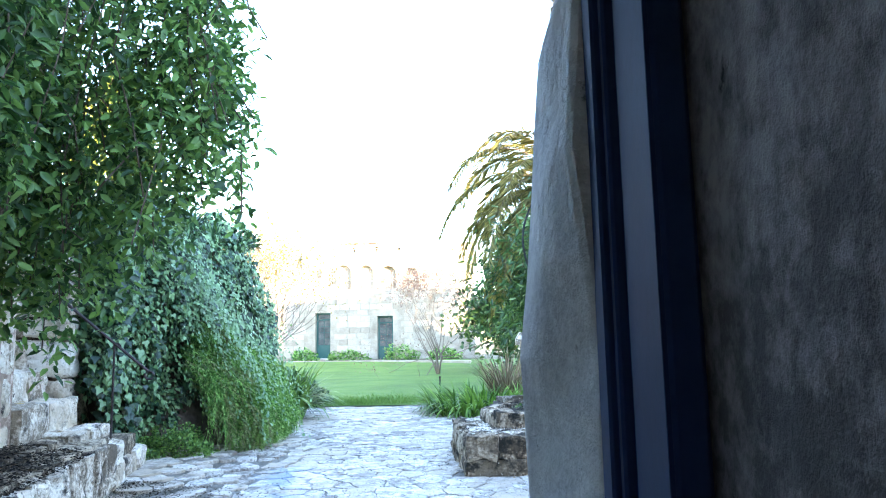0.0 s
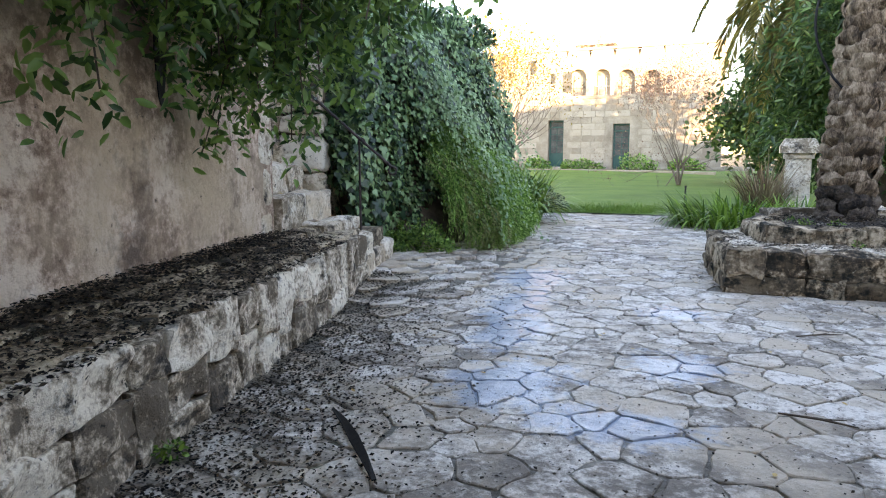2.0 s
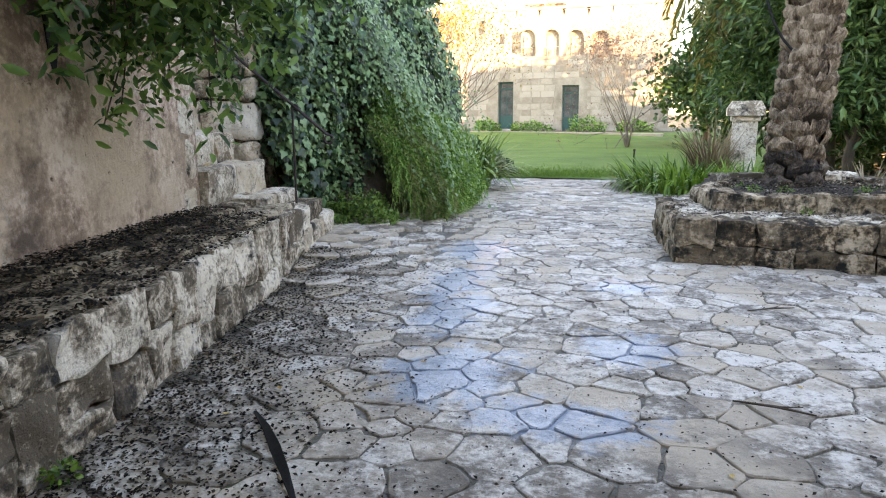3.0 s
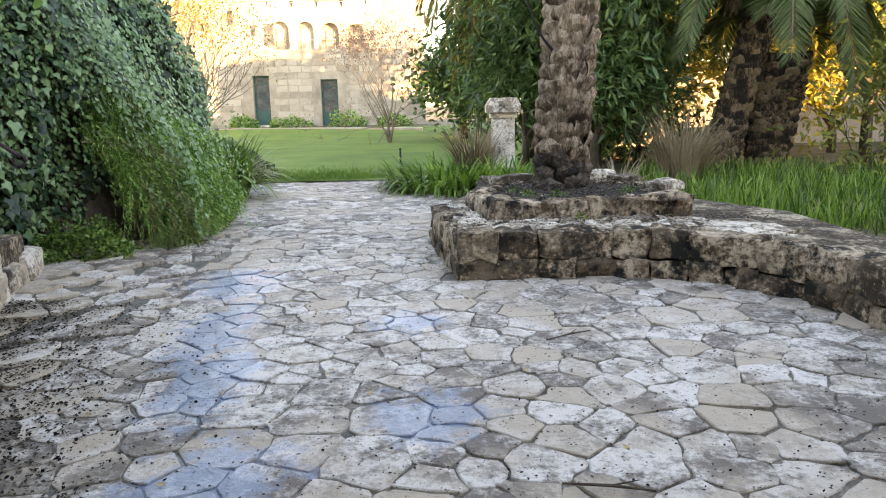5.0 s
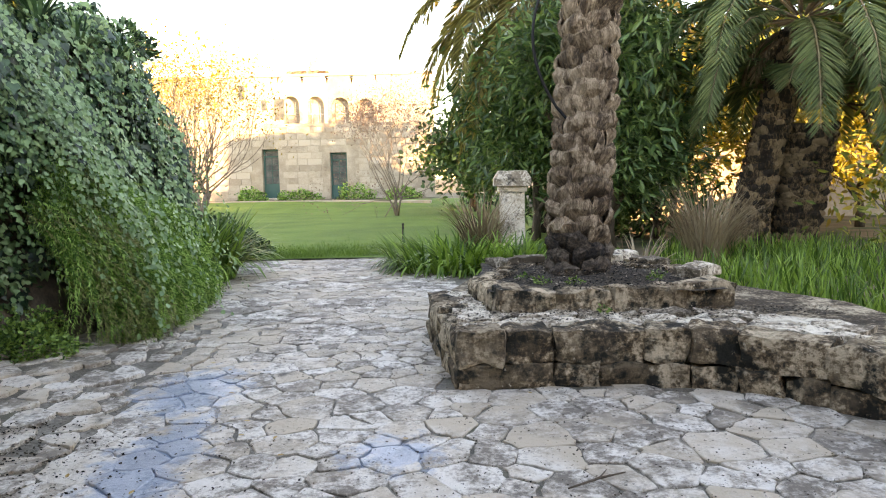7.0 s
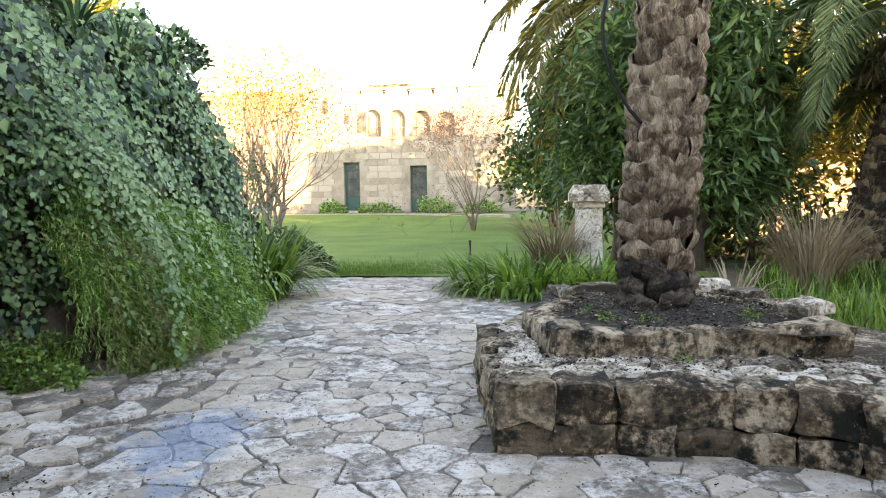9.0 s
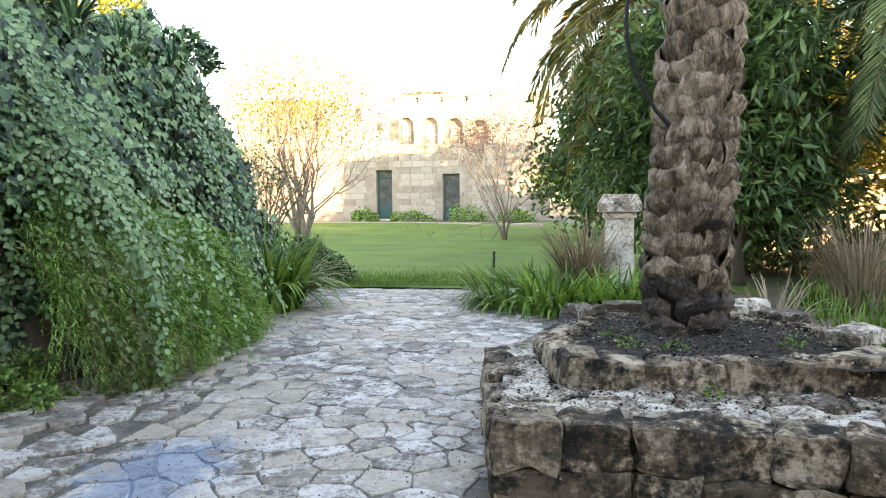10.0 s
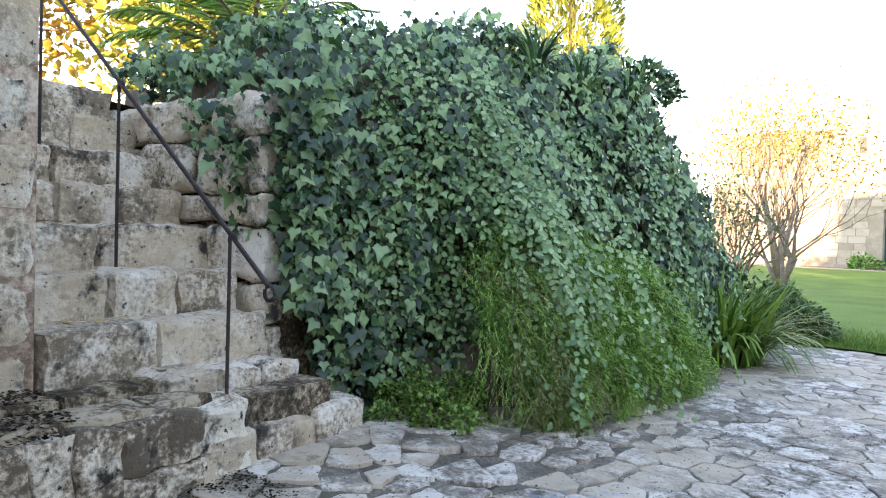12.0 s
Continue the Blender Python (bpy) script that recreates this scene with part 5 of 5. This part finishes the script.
def damp_sky_sheen(m):
    """Shallow wet film, with the sky's blue sheen painted into the colour under it."""
    nt = m.node_tree
    N, L = nt.nodes, nt.links
    bsdf = N["Principled BSDF"]
    # damp patches: smoother, glossier, with a sky reflection's blue mixed in
    tc = N.new("ShaderNodeTexCoord")
    total = None
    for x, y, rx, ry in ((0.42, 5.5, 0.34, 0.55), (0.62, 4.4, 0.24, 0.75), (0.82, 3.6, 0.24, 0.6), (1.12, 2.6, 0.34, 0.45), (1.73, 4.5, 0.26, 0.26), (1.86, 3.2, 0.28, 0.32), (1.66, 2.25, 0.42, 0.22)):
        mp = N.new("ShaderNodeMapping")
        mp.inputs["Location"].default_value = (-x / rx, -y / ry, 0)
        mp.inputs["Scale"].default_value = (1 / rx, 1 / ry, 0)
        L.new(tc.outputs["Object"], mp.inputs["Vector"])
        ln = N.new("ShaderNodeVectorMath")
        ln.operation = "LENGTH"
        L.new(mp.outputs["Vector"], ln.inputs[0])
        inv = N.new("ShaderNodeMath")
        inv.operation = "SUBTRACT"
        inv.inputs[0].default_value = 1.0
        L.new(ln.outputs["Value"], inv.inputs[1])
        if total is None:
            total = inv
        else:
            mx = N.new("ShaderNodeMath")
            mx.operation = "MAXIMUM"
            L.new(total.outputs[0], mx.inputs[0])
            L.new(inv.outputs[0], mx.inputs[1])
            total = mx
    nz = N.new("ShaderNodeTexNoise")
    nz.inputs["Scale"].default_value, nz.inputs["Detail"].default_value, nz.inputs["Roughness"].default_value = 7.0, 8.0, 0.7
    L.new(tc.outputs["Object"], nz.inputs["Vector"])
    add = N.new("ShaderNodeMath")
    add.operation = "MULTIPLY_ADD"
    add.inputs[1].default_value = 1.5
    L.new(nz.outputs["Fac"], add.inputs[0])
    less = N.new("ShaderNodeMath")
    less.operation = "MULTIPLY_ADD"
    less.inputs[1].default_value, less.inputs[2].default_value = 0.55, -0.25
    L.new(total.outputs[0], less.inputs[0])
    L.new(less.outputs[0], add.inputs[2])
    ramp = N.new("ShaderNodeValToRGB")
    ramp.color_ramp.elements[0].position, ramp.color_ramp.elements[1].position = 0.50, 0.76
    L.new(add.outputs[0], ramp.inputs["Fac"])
    rr = N.new("ShaderNodeMapRange")
    rr.inputs["To Min"].default_value, rr.inputs["To Max"].default_value = 0.62, 0.3
    L.new(ramp.outputs["Color"], rr.inputs["Value"])
    L.new(rr.outputs["Result"], bsdf.inputs["Roughness"])
    cw = N.new("ShaderNodeMath")
    cw.operation = "MULTIPLY"
    cw.inputs[1].default_value = 0.3
    L.new(ramp.outputs["Color"], cw.inputs[0])
    L.new(cw.outputs[0], bsdf.inputs["Coat Weight"])
    # blue of the reflected sky, painted into the base colour where water stands
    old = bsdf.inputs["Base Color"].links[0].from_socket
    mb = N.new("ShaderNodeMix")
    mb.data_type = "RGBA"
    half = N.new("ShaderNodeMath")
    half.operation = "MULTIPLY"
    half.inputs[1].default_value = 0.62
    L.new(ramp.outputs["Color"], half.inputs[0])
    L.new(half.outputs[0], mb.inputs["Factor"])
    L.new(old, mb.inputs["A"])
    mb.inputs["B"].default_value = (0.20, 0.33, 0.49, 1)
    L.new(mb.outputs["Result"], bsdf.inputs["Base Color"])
    bsdf.inputs["Coat Roughness"].default_value = 0.07
    bsdf.inputs["Coat IOR"].default_value = 1.6
    return m


PAVE = damp_sky_sheen(material("paving stone", [(0.19, 0.158, 0.125), (0.46, 0.405, 0.34), (0.78, 0.725, 0.645)], 7.0, 30, 0.6, 1.0, stain=(0.10, 0.085, 0.066), stain_scale=3.2, stain_at=0.595, hard=0.13, island=0.2, objrand=0.22, distance=0.02, bump_scale=15, grain=1.0, speck=(0.045, 0.038, 0.03), speck_scale=30, speck_at=0.615, tint=(0.56, 0.46, 0.345), tint_scale=1.1))
damp_sky_sheen(MORTAR)
prng = np.random.default_rng(11)
X0, X1, Y0, Y1 = -1.4, 4.6, 0.1, 12.75
seeds, size = [], []
for r, tries in ((0.165, 420), (0.12, 2200), (0.08, 5000), (0.055, 3000)):
    for k in range(tries):
        c = (prng.uniform(X0 - 0.3, X1 + 0.3), prng.uniform(Y0 - 0.3, Y1 + 0.3))
        rr = r * prng.uniform(0.85, 1.15)
        if not seeds or (np.hypot(np.array(seeds)[:, 0] - c[0], np.array(seeds)[:, 1] - c[1]) > (np.array(size) + rr) * 0.84).all():
            seeds.append(c)
            size.append(rr)
arr = np.array(seeds)


def paved(x, y):
    """Inside the courtyard's outline?"""
    if y < 0.12:
        return 1.06 < x < 2.4
    bx = B0.x + (y - B0.y) * BD.x / BD.y
    left = bx + 0.02 if y < 5.7 else np.interp(y, [5.7, 6.5, 9, 10, 12.7], [-1.1, -0.9, -1.0, -1.5, -1.75])
    if y < 5.45:
        right = np.interp(y, [0, 4.4, 5.05, 5.4], [4.4, 4.34, 4.05, 3.7])
    else:
        right = np.interp(y, [5.45, 6.95, 7.7, 8.6, 10.2, 12.4, 12.8], [2.06, 1.85, 2.1, 2.15, 1.9, 1.15, 1.15])
    far = np.interp(x, [-1.8, 1.2], [12.3, 12.72])
    return left < x < right and y < far


made, rest_v, rest_f = [], [], []


def stone_geometry(poly, h):
    """A flat irregular flag: chipped outline, drawn-in top edge."""
    c = np.mean(poly, axis=0)
    pts = []
    for i in range(len(poly)):
        a, b = np.array(poly[i]), np.array(poly[(i + 1) % len(poly)])
        ln = np.linalg.norm(b - a)
        if ln < 0.025:
            continue
        side = np.array([-(b - a)[1], (b - a)[0]]) / ln
        cuts = max(2, int(round(ln / 0.075)))
        bow = prng.normal(0, 0.006)
        for q in range(cuts + 1):
            f = 0.09 + 0.82 * q / cuts
            pts.append(a + (b - a) * f + side * (prng.normal(0, 0.0055) + bow * math.sin(math.pi * f)))
    pts = np.array(pts)
    d = pts - c
    r = np.linalg.norm(d, axis=1, keepdims=True)
    joint = prng.uniform(0.001, 0.009)
    outer = c + d * np.maximum(0.3, (r - joint) / r)
    inner = c + d * np.maximum(0.25, (r - joint - 0.005) / r)
    tilt = prng.normal(0, 0.014, 2)
    n = len(pts)
    base = pave_z(*c)
    v = [(x, y, base - 0.02) for x, y in outer] + [(x, y, base + h - 0.004 + (np.array((x, y)) - c) @ tilt) for x, y in outer] + [(x, y, base + h + (np.array((x, y)) - c) @ tilt + prng.normal(0, 0.0012)) for x, y in inner]
    f = []
    for i in range(n):
        j = (i + 1) % n
        f += [(i, j, n + j, n + i), (n + i, n + j, 2 * n + j, 2 * n + i)]
    f.append(tuple(range(2 * n, 3 * n)))
    return v, f


order = []
for i, c in enumerate(seeds):
    if not paved(*c):
        continue
    d2 = ((arr - arr[i]) ** 2).sum(1)
    near = np.argsort(d2)[1:26]
    poly = [(c[0] - 0.6, c[1] - 0.6), (c[0] + 0.6, c[1] - 0.6), (c[0] + 0.6, c[1] + 0.6), (c[0] - 0.6, c[1] + 0.6)]
    for k in near:
        poly = clip_poly(poly, c, seeds[k], 0.5 + 0.45 * (size[i] ** 2 - size[k] ** 2) / (2 * d2[k]))
        if len(poly) < 3:
            break
    if len(poly) < 3:
        continue
    order.append((c, poly))
order.sort(key=lambda q: abs(q[0][0] - 1.6) * 0.8 + abs(q[0][1] - 4.6))
for k, (c, poly) in enumerate(order):
    v, f = stone_geometry(poly, 0.007 + 0.006 * prng.random())
    if k < 300:
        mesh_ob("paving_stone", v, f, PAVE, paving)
    else:
        b = len(rest_v)
        rest_v += v
        rest_f += [tuple(q + b for q in ff) for ff in f]
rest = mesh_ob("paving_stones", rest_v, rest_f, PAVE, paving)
rest["kind"] = "stuff"


# ---- smaller things ----
pillar = empty("stone_pillar", "weathered limestone garden pillar with a chamfered cap", "pillar", at=(2.96, 12.75, 0))
me = stone_mesh("shaft", 0.40, 0.40, 1.05, LIME, 0.008, 4, 0.12, seed=901)
piece("shaft", me, pillar, Matrix.Translation((0, 0, 0.52)))
me = stone_mesh("neck", 0.46, 0.46, 0.10, LIME, 0.006, 3, 0.3, seed=902)
piece("neck", me, pillar, Matrix.Translation((0, 0, 1.08)))
bm = bmesh.new()
add_box(bm, -0.29, -0.29, 0, 0.29, 0.29, 0.24)
bmesh.ops.subdivide_edges(bm, edges=bm.edges[:], cuts=3, use_grid_fill=True)
for q in bm.verts:
    f = max(0.0, q.co.z - 0.12) / 0.12
    q.co.x *= 1 - 0.24 * f
    q.co.y *= 1 - 0.24 * f
    q.co += noise.noise_vector(q.co * 6.0) * 0.012
cap = part("cap", bm, LIME, pillar)
cap.location = (0, 0, 1.13)

stake = empty("lawn_stake", "thin grey metal stake at the lawn edge", "stake", at=(1.17, 12.78, 0))
bm = bmesh.new()
tube(bm, [(0, 0, -0.02), (0, 0, 0.52)], [0.016, 0.016], 8)
tube(bm, [(0, 0, 0.52), (0, 0, 0.55)], [0.022, 0.02], 8)
part("rod", bm, IRON, stake)

# iron handrail on the stairs
rail = empty("handrail", "thin rusty wrought-iron stair handrail with a curled end", "handrail")


def rail_z(d):
    return 1.19 + 0.87 * (d - 0.025)


RAIL_S = 0.2
bm = bmesh.new()
pa, pb = on_bench(RAIL_S, -0.17, rail_z(-0.17)), on_bench(RAIL_S, 2.7, rail_z(2.7))
tube(bm, [tuple(pa + (pb - pa) * (k / 8)) for k in range(9)], [0.012] * 9, 8)
part("bar", bm, IRON, rail)
bm = bmesh.new()
ring = [pa - BN * 0.012 + BN * (0.034 * math.cos(a)) + Vector((0, 0, 0.034 * math.sin(a) - 0.036)) for a in np.linspace(1.2, 1.2 + 1.9 * math.pi, 13)]
tube(bm, [tuple(p) for p in ring], [0.010] * 13, 6)
part("curl", bm, IRON, rail)
for k, d in ((0, 0.1), (3, 1.05), (6, 1.9)):
    bm = bmesh.new()
    foot = on_bench(RAIL_S, d, STEPS[k][0] - 0.01)
    tube(bm, [tuple(foot), (foot.x, foot.y, rail_z(d) + 0.012)], [0.010, 0.009], 8)
    part("post", bm, IRON, rail)
    bm = bmesh.new()
    hook = [on_bench(RAIL_S, d - 0.02 + 0.028 * math.cos(a), rail_z(d) - 0.03 + 0.03 * math.sin(a)) for a in np.linspace(-0.6, 3.6, 9)]
    tube(bm, [tuple(p) for p in hook], [0.007] * 9, 6)
    part("hook", bm, IRON, rail)

# cable and lamp on the palm
cab = empty("cable", "black cable hanging loosely beside the palm trunk", "cable")
bm = bmesh.new()
cpts = []
for k in range(15):
    t = k / 14
    cpts.append((2.92 - 0.26 * math.sin(math.pi * t) ** 0.8, 6.92 - 0.02 * math.sin(3 * t), 1.72 + 1.25 * t))
tube(bm, cpts, [0.012] * 15, 7)
part("line", bm, BLACK, cab)
lamp = empty("palm_lamp", "small grey square lamp box fixed to the palm trunk", "lamp", at=(3.26, 6.84, 2.80))
lamp.rotation_euler = (radians(-14), radians(24), radians(-10))
bm = bmesh.new()
add_box(bm, -0.14, -0.06, -0.13, 0.14, 0.02, 0.13)
part("housing", bevelled(bm, 0.012), GREY_BOX, lamp)
bm = bmesh.new()
add_box(bm, -0.02, 0.02, -0.05, 0.02, 0.13, 0.05)
part("bracket", bm, IRON, lamp)

# black strap and twigs on the paving
strap = empty("black_strap", "twisted strip of black rubber and slot shade lying on the paving", "strap")
sp = [(0.54, 1.93), (0.67, 1.81), (0.80, 1.67), (0.91, 1.55), (1.03, 1.41)]
vs, fs = [], []
for k, (x, y) in enumerate(sp):
    w = [0.005, 0.011, 0.015, 0.012, 0.007][k]
    lift = [0.002, 0.012, 0.02, 0.012, 0.002][k]
    vs += [(x - w, y - w * 0.6, 0.022), (x + w, y + w * 0.6, 0.022 + lift), (x + w, y + w * 0.6, 0.028 + lift), (x - w, y - w * 0.6, 0.028)]
for k in range(4):
    a, b = 4 * k, 4 * k + 4
    for i in range(4):
        j = (i + 1) % 4
        fs.append((a + i, a + j, b + j, b + i))
fs += [(3, 2, 1, 0), (16, 17, 18, 19)]
mesh_ob("strip", vs, fs, BLACK, strap)
for at, ang in (((2.61, 4.14), 0.5), ((2.47, 2.60), -0.2)):
    tw2 = empty("fallen_twig", "dark forked twig lying on the paving", "twig", "fallen twigs", at=(*at, 0.02))
    bm = bmesh.new()
    c, s2 = math.cos(ang), math.sin(ang)
    tube(bm, [(-0.16 * c, -0.16 * s2, 0.004), (0, 0, 0.012), (0.14 * c, 0.14 * s2, 0.006)], [0.004, 0.006, 0.003], 5)
    tube(bm, [(0, 0, 0.012), (0.09 * c - 0.06 * s2, 0.09 * s2 + 0.06 * c, 0.006)], [0.004, 0.002], 5)
    part("wood", bm, BARK, tw2)

# ---- fallen litter ----
FLAKE = (np.array([(0, 0, 0), (0.5, 0.32, 0.10), (1, 0, 0.02), (0.5, -0.3, 0.06)], float), [(0, 1, 2), (0, 2, 3)])


def litter(name, label, P, size, mat, flat=0.25):
    ob = empty(name, label, "leaf litter", kind="stuff")
    m = len(P)
    a = rand(m, 0, 2 * math.pi)
    X = np.stack([np.cos(a), np.sin(a), rng.normal(0, flat, m)], -1)
    leaf_mesh("flakes", [leaf_arrays(FLAKE, P, X, unit(jitter(m, flat) + [0, 0, 1]), size * rand(m, 0.5, 1.5), 1.0)], mat, ob)
    return ob


def bench_points(m, s0, s1, d0, d1, z):
    s, d = rand(m, s0, s1), rand(m, d0, d1)
    return np.stack([B0.x + BD.x * s + BN.x * d, B0.y + BD.y * s + BN.y * d, z + 0.035 * (d > 0.36)], -1) + np.stack([np.zeros(m), np.zeros(m), rand(m, 0, 0.012)], -1)


litter("bench_litter", "dark fallen leaves and berries heaped on the stone ledge", np.concatenate([bench_points(6500, -4.4, -0.5, 0.08, 0.64, 0.50), bench_points(1200, -4.4, -0.6, 0.0, 0.09, 0.475), bench_points(2600, -3.6, -0.8, 0.3, 0.62, 0.515)]), 0.022, DEBRIS)
m = 13000
s = rand(m, -4.2, 0.2)
d = -np.abs(rng.normal(0, 0.42, m)) - 0.01
P = np.stack([B0.x + BD.x * s + BN.x * d, B0.y + BD.y * s + BN.y * d, np.full(m, 0.016)], -1)
P[:, 2] += np.array([pave_z(q[0], q[1]) for q in P])
litter("paving_litter", "dark leaf litter swept against the stone ledge", P, 0.017, DEBRIS)
m = 9500
P = np.stack([rand(m, -0.6, 4.2), rand(m, 1.2, 8.5), np.full(m, 0.017)], -1)
P = P[np.array([paved(q[0], q[1]) for q in P])]
P[:, 2] += np.array([pave_z(q[0], q[1]) for q in P])
litter("scattered_litter", "small dark seeds and crumbs scattered over the paving", P, 0.012, DEBRIS)
m = 5200
P = np.stack([rand(m, 1.95, 4.5), rand(m, 5.5, 7.6), np.full(m, 0.37)], -1)
hold = np.array([(5.62 + 0.02 * q[0] < q[1] < 6.05) or (q[0] < 2.25 and q[1] < 6.9) for q in P])
litter("planter_litter", "brown leaf litter on the planter ledge", P[hold], 0.018, DEBRIS)
m = 2600
a, r = rand(m, 0, 2 * math.pi), 0.8 * np.sqrt(rand(m))
CHIP = material("pale wood chip", [(0.10, 0.075, 0.05), (0.22, 0.17, 0.12), (0.40, 0.33, 0.25)], 9, 60, 0.85, 0.0, island=0.8)
litter("ledge_chips", "pale chips and brown leaf crumbs on the planter ledge", np.concatenate([P[hold][::2] + [0.012, 0.01, 0.004], P[hold][1::3] + [-0.02, 0.015, 0.003]]), 0.014, CHIP)
litter("soil_chips", "pale chips and leaf crumbs on the planter soil", np.stack([3.08 + r * np.cos(a * 1.7), 6.9 + r * np.sin(a * 1.7), 0.512 + 0.03 * np.maximum(0, 1 - r / 0.7)], -1)[::3], 0.018, CHIP)
for x, y in ((2.66, 6.45), (2.9, 6.4), (3.5, 6.5), (3.6, 6.75), (2.55, 6.7)):
    clump_shrub("weed", "tiny green weed in the planter soil", "weed", (x, y, 0.49), (0.07, 0.06, 0.05), 60, 0.022, OVAL, STRAP, stems=False)
litter("soil_crumbs", "dark crumbs and chips on the planter soil", np.stack([3.08 + r * np.cos(a), 6.85 + r * np.sin(a), 0.508 + 0.03 * np.maximum(0, 1 - r / 0.7)], -1), 0.02, DEBRIS)

# dry yellow leaves one by one
bm = bmesh.new()
outline = [(0, -0.5), (0.22, -0.2), (0.26, 0.1), (0.1, 0.42), (0, 0.55), (-0.12, 0.4), (-0.25, 0.08), (-0.2, -0.22)]
vv = [bm.verts.new((x, y, 0.10 * abs(x) * 2 + 0.06 * y * y)) for x, y in outline]
mid = bm.verts.new((0, 0, 0))
for k in range(8):
    bm.faces.new((vv[k], vv[(k + 1) % 8], mid))
leaf_me = bpy.data.meshes.new("dry_leaf")
bm.to_mesh(leaf_me)
bm.free()
leaf_me.materials.append(DEADLEAF)
spots = [tuple(on_bench(sv, 0.275 * k + dv, STEPS[k][0] + 0.012)) for k, sv, dv in ((0, 0.55, 0.17), (0, 0.72, 0.2), (2, -0.1, 0.14), (2, 0.05, 0.18), (2, -0.25, 0.2), (3, 0.3, 0.15), (3, 0.42, 0.2), (4, -0.1, 0.16), (4, 0.0, 0.2), (1, 0.1, 0.2))]
spots += [(float(x), float(y), 0.02) for x, y in zip(rng.uniform(0.3, 4.0, 26), rng.uniform(1.6, 6.2, 26)) if paved(float(x), float(y))]
for x, y, z in spots:
    big = 0.11 if z > 0.1 else 0.035
    ob = new("dry_leaf", leaf_me)
    ob.matrix_basis = Matrix.Translation((x, y, z)) @ Matrix.Rotation(rng.uniform(0, 6.28), 4, "Z") @ Matrix.Rotation(rng.uniform(-0.15, 0.15), 4, "X") @ Matrix.Diagonal((big, big, big, 1))
    tagged(ob, "curled dry yellow-brown leaf lying on stone", "leaf", "fallen leaves")

# stones edging the palm and small greens
for k, (x, y, r) in enumerate(((2.7, 7.72, 0.13), (3.45, 7.75, 0.15), (3.72, 7.45, 0.14), (3.9, 6.75, 0.16), (2.45, 7.5, 0.12), (3.6, 7.9, 0.12))):
    ob = new("loose_stone", stone_mesh("loose_stone", r * 2.3, r * 1.5, r * 0.55, LEDGE, 0.022, 4, 0.3, seed=950 + k))
    ob.matrix_basis = Matrix.Translation((x, y, 0.48 + r * 0.3)) @ Matrix.Rotation(k * 1.3, 4, "Z")
    tagged(ob, "rough pale stone lying on the planter rim", "stone", "stones on the planter")
clump_shrub("weed", "small green weed in a planter joint", "weed", (3.02, 5.98, 0.36), (0.045, 0.035, 0.045), 40, 0.025, OVAL, STRAP, stems=False)
clump_shrub("weed", "small green weed at the foot of the stone ledge", "weed", (0.24, 1.3, 0.01), (0.06, 0.06, 0.08), 80, 0.028, OVAL, STRAP, stems=False)
# pale path before the house
bm = bmesh.new()
prism(bm, [(-14, 35.4), (-9, 35.0), (-6.4, 34.5), (-4.0, 33.7), (-1.6, 32.6), (1.0, 31.2), (1.0, 32.2), (-3.6, 34.6), (-9, 36.2), (-14, 36.4)], 0.0, 0.34)
tagged(part("path", bm, FACADE), "pale stone path before the old house", "path", kind="structure")

# ---- facing stones of the old house ----
FACING = [stone_mesh("facing_stone", w, 0.05, 0.31, FACADE, 0.006, 1, 0.2, seed=970 + k) for k, w in enumerate((0.62, 0.5, 0.72, 0.56))]
WID = (0.62, 0.5, 0.72, 0.56)
for row in range(12):
    z = 0.30 + 0.33 * row
    x = -10.6 + 0.2 * (row % 2)
    k = row
    while x < 0.5:
        w = WID[k % 4]
        if not any(dx - 0.12 < x + w and x < dx + dw + 0.12 and z - 0.15 < sill + h + 0.12 for dx, sill, dw, h in DOORS):
            piece("facing_stone", FACING[k % 4], house, Matrix.Translation((x + w / 2, FY - 0.012, z)))
        x += w + 0.02
        k += 1

# a flat black patch on the plaster wall, standing in for a slot's shade
slot = empty("wall_slot_patch", "flat black patch for a dark hollow in the old plaster wall", "hollow")
bm = bmesh.new()
ring = []
for k in range(18):
    a = 2 * math.pi * k / 18
    r = 1 + 0.16 * math.sin(3 * a + 0.6)
    ring.append((0.055 * r * math.cos(a), 0.20 * r * math.sin(a)))
m = frame_m(on_bench(-2.01, 0.612, 1.60), BD)
va = [bm.verts.new(m @ Vector((x, 0.0, z))) for x, z in ring]
vb = [bm.verts.new(m @ Vector((x * 0.7, 0.03, z * 0.8))) for x, z in ring]
for k in range(18):
    bm.faces.new((va[k], va[(k + 1) % 18], vb[(k + 1) % 18], vb[k]))
bm.faces.new(va)
part("lining", bm, BLACK, slot)
